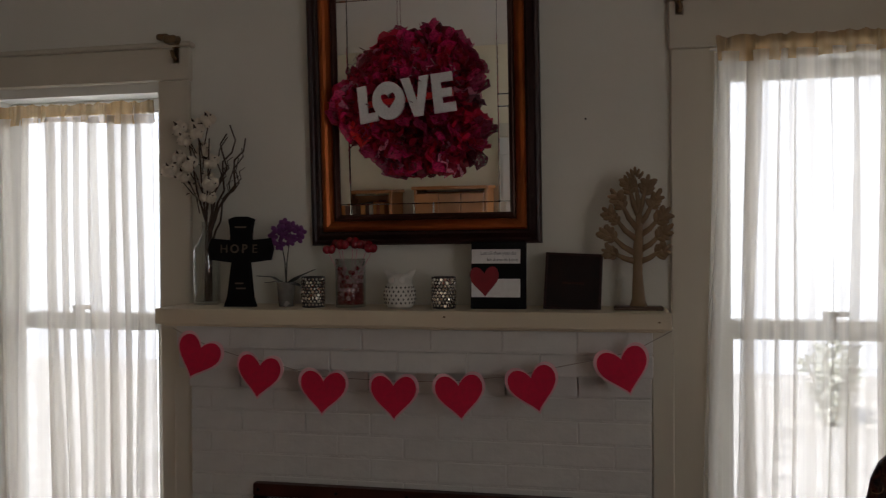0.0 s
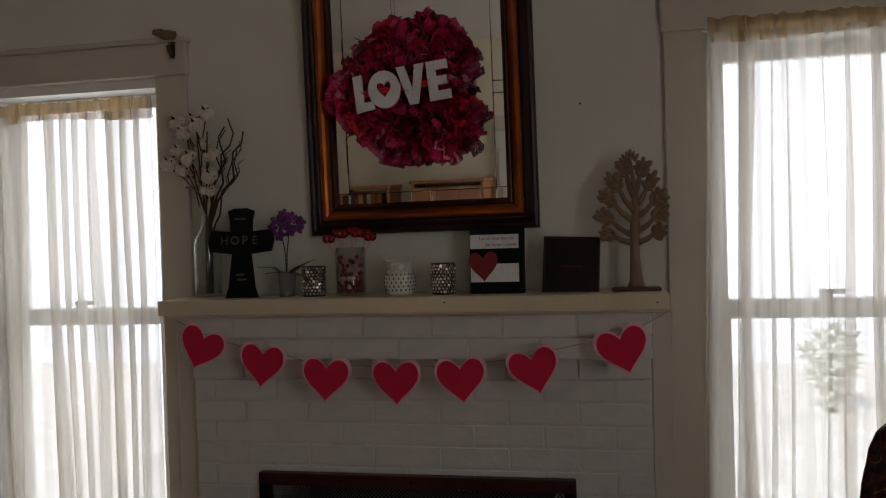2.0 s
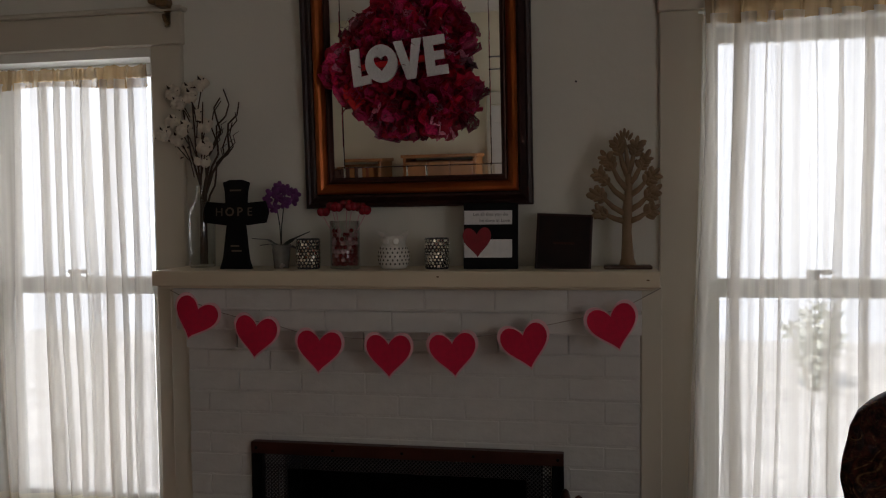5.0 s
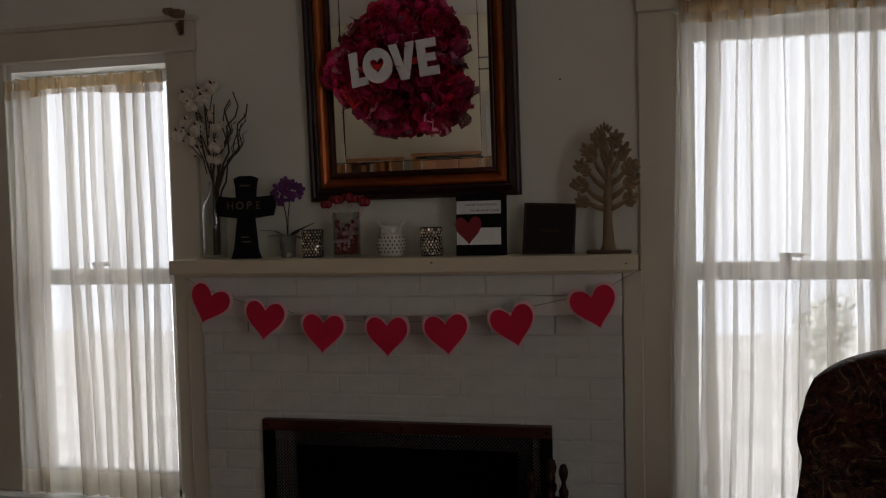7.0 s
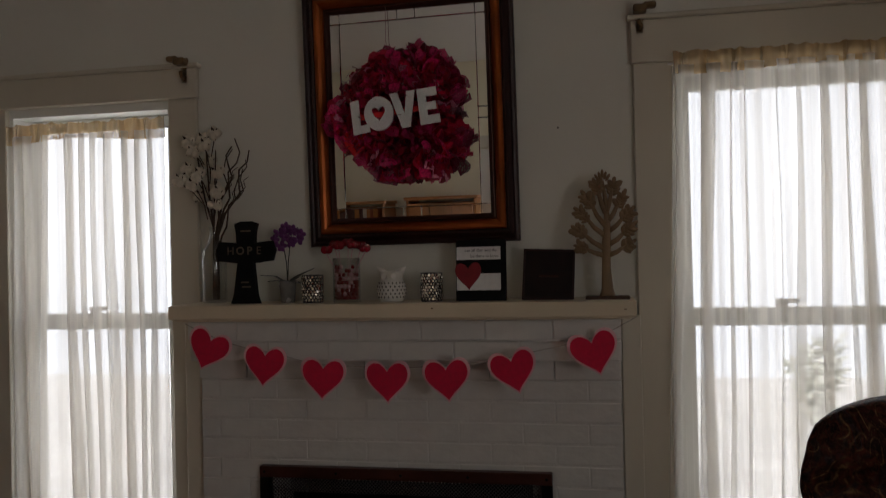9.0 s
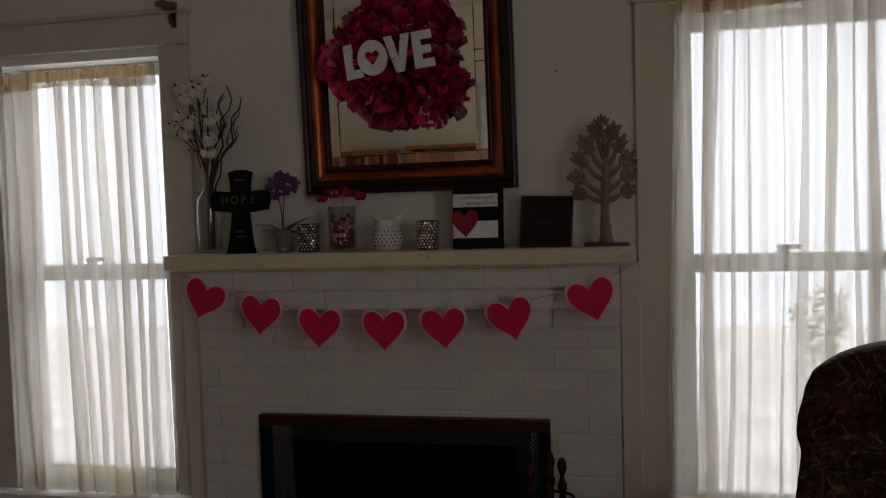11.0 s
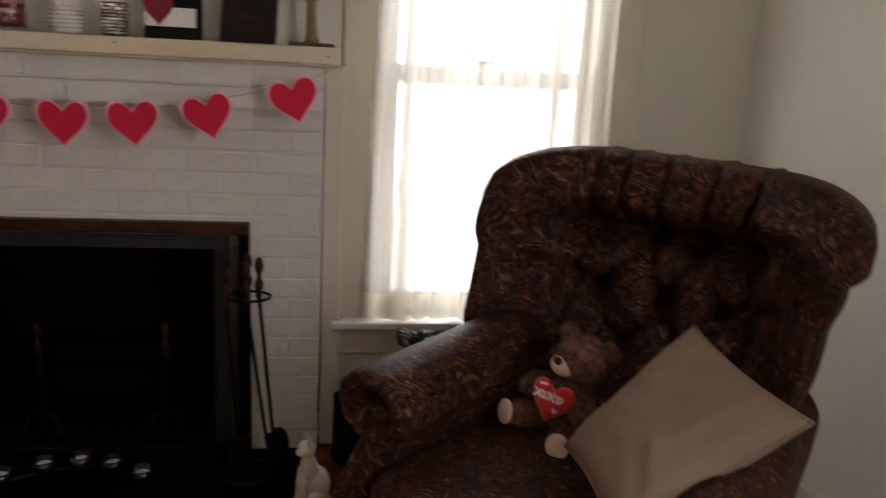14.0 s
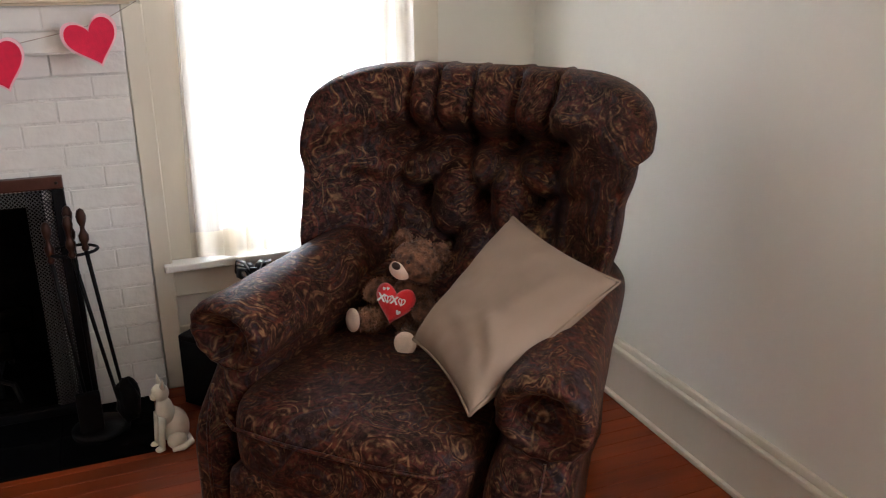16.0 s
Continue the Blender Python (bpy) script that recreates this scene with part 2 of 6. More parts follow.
def drape(x0, x1, za, zb, y, seed, amp, flare=0.0, nx=220, nz=20, droop=0.0, tight=1.0, frill=0.0):
    """A hanging gathered cloth from za up to zb, with uneven folds that run down it."""
    rng = random.Random(seed)
    waves = [(rng.uniform(9, 16), rng.uniform(0, 6.3), 1.0), (rng.uniform(20, 30), rng.uniform(0, 6.3), 0.55), (rng.uniform(38, 52), rng.uniform(0, 6.3), 0.28)]
    bm = bmesh.new()
    grid = []
    for j in range(nz + 1):
        h = j / nz
        row = []
        for i in range(nx + 1):
            s = i / nx
            drift = 0.35 * (1 - h) * math.sin(3.1 * s + seed)
            f = sum(a * math.sin(k * tight * s * 2.2 + ph + drift) for k, ph, a in waves)
            g = math.copysign(abs(f / 1.6) ** 0.8, f)
            x = x0 + (x1 - x0) * s + flare * (1 - h) * (s - 0.5) * 2 + 0.012 * math.cos(waves[1][0] * s * 2.2 + waves[1][1] + drift) * (0.4 + 0.6 * (1 - h))
            zz = za + (zb - za) * h + droop * math.sin(7 * s + seed) * (1 - h) + frill * h * h * noise.noise(Vector((s * 34, 0.5, seed)))
            row.append(bm.verts.new((x, y + amp * g * (0.55 + 0.45 * (1 - h)), zz)))
        grid.append(row)
    for a, b in zip(grid, grid[1:]):
        for i in range(nx):
            bm.faces.new((a[i], a[i + 1], b[i + 1], b[i]))
    return bm


def pleats(x0, x1, za, zb, y, folds, seed, out_l, out_r, full, nz=26, droop=0.0):
    """Thin cloth that lies double over itself at each fold; folds list (place at the top, at the foot, width), places from 0 to 1."""
    rng = random.Random(seed)
    kinks = [(rng.uniform(0, 6.3), rng.uniform(2.0, 4.5)) for _ in folds]
    bm = bmesh.new()
    grid = []
    for j in range(nz + 1):
        z = za + (zb - za) * j / nz
        h = (z - full[0]) / (full[1] - full[0])
        xa, xb = x0 - out_l * (1 - h) ** 1.3, x1 + out_r * (1 - h) ** 1.3
        knots = [(xa, y - 0.004)]
        for (ct, cb, w), (ph, k) in zip(folds, kinks):
            c = xa + (xb - xa) * (ct * h + cb * (1 - h)) + 0.005 * math.sin(k * h * 2 + ph)
            ww = w * (0.55 + 0.45 * (1 - h)) * (1 + 0.22 * math.sin(k * 1.7 * h + ph * 2)) / 2
            knots += [(c + ww, y + 0.012), (c - ww, y - 0.002), (c + ww * 0.8, y - 0.020)]
        knots.append((xb, y - 0.002))
        row = []
        for a, b in zip(knots, knots[1:]):
            for q in range(8):
                t = q / 8
                e = t * t * (3 - 2 * t)
                x, yy = a[0] + (b[0] - a[0]) * t, a[1] + (b[1] - a[1]) * e
                yy += 0.007 * noise.noise(Vector((x * 16, h * 1.2, seed))) + 0.003 * noise.noise(Vector((x * 60, h * 2, seed + 3)))
                row.append(bm.verts.new((x, yy, z + droop * (noise.noise(Vector((x * 9, 1.5, seed))) - 0.3) * (1 - j / nz))))
        row.append(bm.verts.new((knots[-1][0], knots[-1][1], z)))
        grid.append(row)
    for a, b in zip(grid, grid[1:]):
        for i in range(len(a) - 1):
            bm.faces.new((a[i], a[i + 1], b[i + 1], b[i]))
    return bm


def curtain(x0, x1, z0, z1, y, seed, folds, out_l, out_r, label):
    c = thing("curtain", pose(0, 0, 0), label, "curtain", "sheer curtains at the windows")
    full = (z0, z1)
    part("panel", pleats(x0, x1, z0 + 0.085, z1 - 0.030, y, folds, seed, out_l, out_r, full), SHEER, c, smooth=True)
    part("hem", pleats(x0, x1, z0, z0 + 0.087, y + 0.002, folds, seed, out_l, out_r, full, 4, 0.012), SHEER_HEM, c, "doubled cream hem", smooth=True)
    part("heading", drape(x0, x1, z1 - 0.052, z1 + 0.012, y - 0.004, seed + 5, 0.012, 0, nx=420, nz=6, droop=-0.008, tight=2.6, frill=0.008), SHEER_HEAD, c, "gathered rod pocket, tinted tan for its dimmer backlight", smooth=True)
    part("rod", tube([(x0 - 0.01, y + 0.014, z1 - 0.018), (x1 + 0.01, y + 0.014, z1 - 0.018)], 0.004, 8), WHITE, c, "slim white curtain rod")
    return c


def window(name, w, casing_l, casing_r, head, label):
    """A double-hung sash window with its casing, stool and apron."""
    x0, x1, z0, z1 = w
    win = thing(name, pose(0, 0, 0), label, "window", "", "structure")
    fy, cy = WY - 0.022, WY
    part("casing", box(x0 - casing_l, x0 + 0.004, fy, cy, z0, z1, 0.003), TRIM, win)
    part("casing", box(x1 - 0.004, x1 + casing_r, fy, cy, z0, z1, 0.003), TRIM, win)
    bm = box(x0 - casing_l - 0.006, x1 + casing_r + 0.006, fy - 0.006, cy, z1, z1 + head, 0.004)
    add_box(bm, x0 - casing_l - 0.016, x1 + casing_r + 0.016, fy - 0.016, cy, z1 + head, z1 + head + 0.016, 0.004)
    part("head_casing", bm, TRIM, win)
    part("sill", box(x0 - casing_l - 0.022, x1 + casing_r + 0.018, 0.0, cy + 0.07, z0 - 0.024, z0, 0.006, 2), WHITE, win, "white painted window stool")
    part("apron", box(x0 - casing_l, x1 + casing_r, fy, cy, z0 - 0.13, z0 - 0.024, 0.004), TRIM, win)
    bm = box(x0, x0 + 0.018, cy, cy + 0.16, z0, z1)
    add_box(bm, x1 - 0.018, x1, cy, cy + 0.16, z0, z1)
    add_box(bm, x0 + 0.018, x1 - 0.018, cy, cy + 0.16, z1 - 0.03, z1)
    part("jamb", bm, WHITE, win)
    mid = 1.24
    for nm, a, b, yy, low, top in (("lower_sash", z0, mid + 0.03, 0.135, 0.07, 0.032), ("upper_sash", mid - 0.03, z1 - 0.03, 0.175, 0.06, 0.045)):
        bm = box(x0 + 0.018, x0 + 0.06, yy, yy + 0.032, a, b, 0.003)
        add_box(bm, x1 - 0.06, x1 - 0.018, yy, yy + 0.032, a, b, 0.003)
        add_box(bm, x0 + 0.06, x1 - 0.06, yy, yy + 0.032, a, a + low, 0.003)
        add_box(bm, x0 + 0.06, x1 - 0.06, yy, yy + 0.032, b - top, b, 0.003)
        s = part(nm, bm, WHITE, win)
        g = part("pane", box(x0 + 0.06, x1 - 0.06, yy + 0.014, yy + 0.018, a + low, b - top), PANE, s)
        g.visible_shadow = False
    lock = lathe([(0, 0), (0.018, 0), (0.018, 0.012), (0.008, 0.016), (0.008, 0.026), (0, 0.027)], 14, at=((x0 + x1) / 2 - 0.035, 0.15, mid + 0.03))
    add_box(lock, (x0 + x1) / 2 - 0.055, (x0 + x1) / 2 + 0.015, 0.138, 0.150, mid + 0.042, mid + 0.056, 0.003)
    part("sash_lock", lock, BRONZE, win, "small dark sash lock")
    return win


window("window_1", WIN_L, 0.10, 0.10, 0.105, "white double-hung sash window with cream casing")
window("window_2", WIN_R, 0.118, 0.118, 0.135, "tall white double-hung sash window behind the armchair")
curtain(WIN_L[0] + 0.02, WIN_L[1] - 0.012, 0.468, 1.945, 0.045, 3,
        ((0.05, 0.04, 0.030), (0.11, 0.14, 0.050), (0.24, 0.20, 0.016), (0.38, 0.42, 0.040), (0.47, 0.50, 0.022), (0.55, 0.57, 0.012), (0.64, 0.66, 0.042), (0.74, 0.76, 0.028), (0.83, 0.84, 0.012), (0.91, 0.90, 0.022)),
        0.004, 0.006, "sheer cream curtain gathered on a rod, backlit")
curtain(WIN_R[0] - 0.004, WIN_R[1] + 0.005, 0.458, 2.048, 0.030, 8,
        ((0.03, 0.04, 0.040), (0.14, 0.15, 0.062), (0.245, 0.235, 0.018), (0.30, 0.30, 0.012), (0.42, 0.43, 0.010), (0.50, 0.50, 0.036), (0.60, 0.60, 0.044), (0.69, 0.70, 0.024), (0.755, 0.76, 0.055), (0.85, 0.86, 0.030), (0.94, 0.94, 0.040)),
        0.048, 0.025, "sheer white curtain hanging before the tall window")

# the side window behind the camera, whose light falls on the chimney breast
win = thing("window_3", pose(0, 0, 0), "bright uncurtained window in the side wall", "window", "", "structure")
for y0, y1, z0, z1 in ((-3.6, -3.55, 0.7, 2.1), (-2.45, -2.4, 0.7, 2.1), (-3.55, -2.45, 0.7, 0.75), (-3.55, -2.45, 2.05, 2.1), (-3.55, -2.45, 1.38, 1.42)):
    part("window_frame", box(RX + 0.07, RX + 0.11, y0, y1, z0, z1, 0.003), WHITE, win)
for a, b, c, d in ((-3.72, -3.6, 0.68, 2.22), (-2.4, -2.28, 0.68, 2.22)):
    part("casing", box(RX - 0.02, RX, a, b, c, d, 0.003), TRIM, win)
part("casing", box(RX - 0.02, RX, -3.6, -2.4, 2.1, 2.22, 0.003), TRIM, win)


def bracket(x, z, flip, label):
    b = thing("curtain_bracket", pose(x, WY - 0.022, z, 0, 0, 0), label, "curtain bracket", "old curtain brackets over the windows")
    part("plate", box(-0.014, 0.014, -0.006, 0.002, -0.055, 0.035, 0.003), BRONZE, b)
    bm = box(-0.02, 0.02, -0.05, -0.006, 0.004, 0.028, 0.004)
    add_box(bm, -0.02 - 0.03 * flip, 0.02 - 0.03 * flip, -0.042, -0.012, 0.018, 0.036, 0.005)
    part("cup", bm, BRONZE, b)
    part("arm", tube([(0, -0.004, -0.04), (0.004, -0.03, -0.036), (0.006 * flip, -0.042, -0.02)], 0.006, 8), BRONZE, b)
    return b


bracket(-0.848, 2.125, 1, "tarnished brown curtain rod bracket at a casing corner")
bracket(0.69, 2.185, -1, "tarnished brown curtain rod bracket with double cups")

bm = box(RX - 0.018, RX, BY, WY - 0.02, 0, 0.165, 0.003)
add_box(bm, RX - 0.026, RX, BY, WY - 0.02, 0.165, 0.182, 0.005, 2)
add_box(bm, RX - 0.014, RX, BY, WY - 0.02, 0.182, 0.205, 0.005, 2)
add_box(bm, RX - 0.034, RX - 0.018, BY, WY - 0.034, 0, 0.018, 0.006, 2)
structure("baseboard", bm, TRIM, "tall cream baseboard with a moulded cap", "baseboard")
for a, b in ((LX, -0.86), (0.665, RX - 0.03)):
    bm = box(a, b, WY - 0.018, WY, 0, 0.165, 0.003)
    add_box(bm, a, b, WY - 0.026, WY, 0.165, 0.182, 0.005, 2)
    add_box(bm, a, b, WY - 0.014, WY, 0.182, 0.205, 0.005, 2)
    structure("baseboard", bm, TRIM, "tall cream baseboard below the window", "baseboard")

# ---- fireplace ----
ROW, MOD, GAP = 0.0662, 0.203, 0.006
mortar = bmesh.new()
for x0, x1, z0, z1 in ((-0.776, -0.50, 0, 1.125), (0.33, 0.606, 0, 1.125), (-0.50, 0.33, 0.732, 1.125)):
    add_box(mortar, x0, x1, 0.003, WY, z0, z1)
add_box(mortar, -0.780, 0.606, -0.063, WY, 1.1254, 1.1916)
add_box(mortar, -0.780, 0.606, -0.077, WY, 1.1916, 1.258)
surround = structure("fireplace_surround", mortar, MORTAR, "white-painted brick fireplace surround with corbelled top courses", "fireplace")

for nm, x0, x1 in (("trim_board", 0.611, 0.672), ("trim_board", -0.852, -0.782)):
    structure(nm, box(x0, x1, 0.028, WY - 0.023, 0, 1.2575, 0.004), TRIM, "narrow cream board beside the brickwork", "trim")

mantel = thing("mantel_shelf", pose(0, 0, 0), "thick cream-painted wooden mantel shelf over the brick", "mantel")
bm = box(-0.817, 0.652, -0.14, WY, 1.266, 1.312, 0.005, 2)
part("board", bm, MANTEL, mantel)
part("bed_moulding", box(-0.80, 0.636, -0.118, WY, 1.2585, 1.266, 0.002), MANTEL, mantel)
for i, (x, z) in enumerate(((0.05, 1.296), (0.62, 1.288))):
    part("chip", blob((x, -0.1405, z), (0.004, 0.001, 0.0022), u=8, v=6, rough=0.3), BRONZE, mantel, "dark chip in the paint")

# firebox
bm = bmesh.new()
add_box(bm, -0.56, -0.50, WY, 0.55, 0, 0.8)
add_box(bm, 0.33, 0.39, WY, 0.55, 0, 0.8)
add_box(bm, -0.50, 0.33, 0.50, 0.56, 0, 0.8)
add_box(bm, -0.50, 0.33, WY + 0.16, 0.50, 0.74, 0.8)
add_box(bm, -0.50, 0.33, 0.0, 0.50, -0.03, 0.0)
structure("firebox", bm, SOOT, "soot-blackened firebox behind the screen", "fireplace")

hearth = structure("hearth", box(-0.80, 0.56, -0.35, 0.0, -0.02, 0.0), BLACKTILE, "flush black slate hearth before the fireplace", "hearth")
for i in range(5):
    for j in range(2):
        x0 = -0.80 + i * 0.272
        part("tile", box(x0 + 0.002, x0 + 0.270, -0.35 + j * 0.175 + 0.002, -0.35 + j * 0.175 + 0.173, 0.0, 0.006, 0.002), BLACKTILE, hearth)

# fire screen with a dark bronze frame and mesh
MESH, nt, p = shader("fine_grey_spark_mesh")
N, L = nt.nodes.new, nt.links.new
co, mp, wv, wv2, mxm, mx, tr = N("ShaderNodeTexCoord"), N("ShaderNodeMapping"), N("ShaderNodeTexWave"), N("ShaderNodeTexWave"), N("ShaderNodeMath"), N("ShaderNodeMixShader"), N("ShaderNodeBsdfTransparent")
mp.inputs["Rotation"].default_value = (0, radians(45), 0)
L(co.outputs["Object"], mp.inputs["Vector"])
for w, d in ((wv, "X"), (wv2, "Z")):
    w.bands_direction = d
    w.inputs["Scale"].default_value = 38
    L(mp.outputs["Vector"], w.inputs["Vector"])
mxm.operation = "MAXIMUM"
L(wv.outputs["Fac"], mxm.inputs[0])
L(wv2.outputs["Fac"], mxm.inputs[1])
rg = N("ShaderNodeMapRange")
rg.inputs["From Min"].default_value, rg.inputs["From Max"].default_value = 0.55, 0.85
L(mxm.outputs["Value"], rg.inputs["Value"])
p.inputs["Base Color"].default_value, p.inputs["Metallic"].default_value, p.inputs["Roughness"].default_value = (0.055, 0.054, 0.053, 1), 0.5, 0.6
L(rg.outputs["Result"], mx.inputs["Fac"])
L(tr.outputs["BSDF"], mx.inputs[1])
L(p.outputs["BSDF"], mx.inputs[2])
L(mx.outputs["Shader"], nt.nodes["Material Output"].inputs["Surface"])

screen = thing("fire_screen", pose(0, 0, 0.006), "dark bronze fireplace screen with parted grey mesh curtains", "fire screen")
part("top_rail", box(-0.562, 0.392, -0.034, -0.004, 0.735, 0.772, 0.004, 2), WINE, screen, "brown bronze top rail with rivets")
part("stile", box(-0.562, -0.528, -0.034, -0.004, 0, 0.735, 0.003), BLACKMETAL, screen)
part("stile", box(0.358, 0.392, -0.034, -0.004, 0, 0.735, 0.003), BLACKMETAL, screen)
part("bottom_rail", box(-0.528, 0.358, -0.034, -0.004, 0, 0.03, 0.003), BLACKMETAL, screen)
for x in (-0.545, -0.30, -0.085, 0.13, 0.375):
    part("rivet", blob((x, -0.035, 0.754), (0.005, 0.003, 0.005), u=8, v=6), BLACKMETAL, screen)
part("mesh_valance", drape(-0.528, 0.358, 0.685, 0.735, -0.012, 21, 0.004, nx=160, nz=3), MESH, screen, "grey wire mesh valance", smooth=True)
part("mesh_curtain", drape(-0.528, -0.455, 0.03, 0.70, -0.014, 22, 0.007, nx=60, nz=6), MESH, screen, "gathered grey wire mesh", smooth=True)
part("mesh_curtain", drape(0.285, 0.358, 0.03, 0.70, -0.014, 23, 0.007, nx=60, nz=6), MESH, screen, "gathered grey wire mesh", smooth=True)

COPPER = mat("copper_brown_finial", (0.05, 0.020, 0.012), 0.42, metal=0.75, var=0.35, scale=30)
BARK = mat("charred_bark", (0.005, 0.004, 0.003), 0.95, spec=0.0, var=0.5, scale=18, bump=0.8, bump_scale=30, stretch=(0.3, 1, 1))
FINIAL = [(0, 0), (0.008, 0), (0.011, 0.01), (0.007, 0.018), (0.013, 0.03), (0.014, 0.045), (0.007, 0.06), (0.006, 0.07), (0.012, 0.085), (0.014, 0.10), (0.009, 0.118), (0, 0.124)]
for x in (-0.30, 0.10):
    a = thing("andiron", pose(x, 0.14, 0), "black iron andiron with a copper finial, in the firebox", "andiron", "andirons in the firebox")
    part("bar", tube([(0, 0.3, 0.09), (0, 0.02, 0.09)], 0.010, 8), BLACKMETAL, a)
    part("post", tube([(0, 0, 0.02), (0, 0, 0.28)], 0.011, 10), BLACKMETAL, a)
    part("foot", tube([(-0.06, -0.02, 0.0), (-0.04, 0, 0.06), (0, 0, 0.08), (0.04, 0, 0.06), (0.06, -0.02, 0.0)], 0.010, 8), BLACKMETAL, a)
    part("rear_foot", tube([(0, 0.3, 0.09), (0, 0.31, 0.0)], 0.010, 8), BLACKMETAL, a)
    part("finial", lathe(FINIAL, 18, at=(0, 0, 0.27)), COPPER, a, "turned copper finial", smooth=True)
for i, (x0, z, y, r) in enumerate(((-0.40, 0.155, 0.24, 0.05), (-0.36, 0.150, 0.345, 0.045), (-0.33, 0.235, 0.29, 0.042))):
    rng = random.Random(i)
    pts = [(x0 + 0.09 * q, y + rng.uniform(-0.008, 0.008), z + rng.uniform(-0.004, 0.004)) for q in range(7)]
    lg = tagged(part("log", tube(pts, [r * rng.uniform(0.92, 1.05) for q in pts], 14), BARK, smooth=True), "charred split log lying on the andirons", "log", "logs in the firebox")

# ---- fire tools ----
tools = thing("fire_tool_set", pose(0.40, -0.17, 0.006), "black iron fireplace tool set with copper-brown turned handles", "fireplace tools")
part("base", lathe([(0, 0), (0.085, 0), (0.085, 0.012), (0.07, 0.02), (0.02, 0.03), (0, 0.032)], 28), BLACKMETAL, tools, smooth=True)
part("column", tube([(0, 0, 0.02), (0, 0, 0.60)], 0.009, 10), BLACKMETAL, tools)
part("finial", lathe(FINIAL, 18, at=(0, 0, 0.595)), COPPER, tools, "turned copper finial", smooth=True)
ring = [(0.066 * math.cos(a * math.pi / 12), 0.05 * math.sin(a * math.pi / 12) - 0.0, 0.585) for a in range(-2, 26)]
part("hanging_ring", tube([(x, y, z) for x, y, z in ring], 0.0045, 8), BLACKMETAL, tools, smooth=True)
for nm, x, y, bx, by, zt in (("poker", 0.036, -0.045, 0.085, -0.03, 0.60), ("shovel", -0.058, -0.02, -0.02, -0.05, 0.565), ("brush", 0.0, -0.052, 0.07, -0.06, 0.585)):
    tl = part(nm, tube([(bx, by, 0.06), ((x + bx) / 2, (y + by) / 2, 0.32), (x, y, zt)], [0.005, 0.0055, 0.006], 8), BLACKMETAL, tools, "thin black iron tool", smooth=True)
    part("handle", lathe(FINIAL, 16, at=(x, y, zt - 0.005)), COPPER, tl, "turned copper-brown handle", smooth=True)
    if nm == "brush":
        part("bristles", blob((bx + 0.02, by, 0.12), (0.035, 0.024, 0.075), rough=0.25), BLACKMETAL, tl, "black bristle head")
    if nm == "shovel":
        part("pan", box(bx - 0.034, bx + 0.034, by - 0.012, by + 0.006, 0.03, 0.16, 0.006, 2), BLACKMETAL, tl)

# five small candle cups on the hearth
WAX = mat("white_candle_wax", (0.85, 0.83, 0.76), 0.45, var=0.06, scale=30)
DARKGLASS = mat("black_glass_cup", (0.01, 0.01, 0.012), 0.12, var=0.2, scale=20)
stand = thing("candle_stand", pose(-0.11, -0.155, 0.006), "low black iron stand with five white candles in cups", "candle stand")
arc = [(-0.20 + 0.1 * i, -0.05 - 0.0 + 0.09 * math.sin(math.pi * i / 4)) for i in range(5)]
part("rail", tube([(x, y, 0.01) for x, y in arc], 0.008, 8), BLACKMETAL, stand)
for x, y in arc:
    c = part("cup", lathe([(0, 0.002), (0.026, 0.002), (0.032, 0.05), (0.030, 0.05), (0.024, 0.012), (0, 0.012)], 20, at=(x, y, 0)), DARKGLASS, stand, smooth=True)
    part("candle", lathe([(0, 0.0125), (0.022, 0.0125), (0.024, 0.034), (0.019, 0.038), (0, 0.036)], 18, at=(x, y, 0)), WAX, c, "white candle", smooth=True)
    part("wick", tube([(x, y, 0.036), (x + 0.002, y, 0.044)], 0.001, 5), BLACKMETAL, c)

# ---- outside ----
# Ground, stalk and leaf colours are bleached to stand in for outdoor glare.
LAWN = mat("glare_paled_ground", (0.74, 0.71, 0.66), 0.9, var=0.3, scale=3, bump=0.3)
STALK = mat("glare_paled_stalk", (0.42, 0.38, 0.30), 0.85, var=0.3, scale=20)
LEAF = mat("glare_paled_leaf", (0.72, 0.73, 0.64), 0.6, var=0.3, scale=20)
structure("ground", box(-400, 400, -400, 800, -0.7, -0.6), LAWN, "sunlit ground outside the windows, coloured pale for glare", "ground")
GLOW, nt, p = shader("bright_hazy_sky")
em, tc, sx, rm = nt.nodes.new("ShaderNodeEmission"), nt.nodes.new("ShaderNodeTexCoord"), nt.nodes.new("ShaderNodeTexNoise"), nt.nodes.new("ShaderNodeMix")
rm.data_type = "RGBA"
rm.inputs[6].default_value, rm.inputs[7].default_value = (0.89, 0.94, 1.0, 1), (0.98, 0.985, 1.0, 1)
sx.inputs["Scale"].default_value = 0.05
nt.links.new(tc.outputs["Object"], sx.inputs["Vector"])
nt.links.new(sx.outputs["Fac"], rm.inputs[0])
nt.links.new(rm.outputs[2], em.inputs["Color"])
em.inputs["Strength"].default_value = 2.1
nt.links.new(em.outputs["Emission"], nt.nodes["Material Output"].inputs["Surface"])
structure("backdrop", box(-60, 60, 11, 11.2, -0.7, 40), GLOW, "bright hazy sky in the distance", "sky")


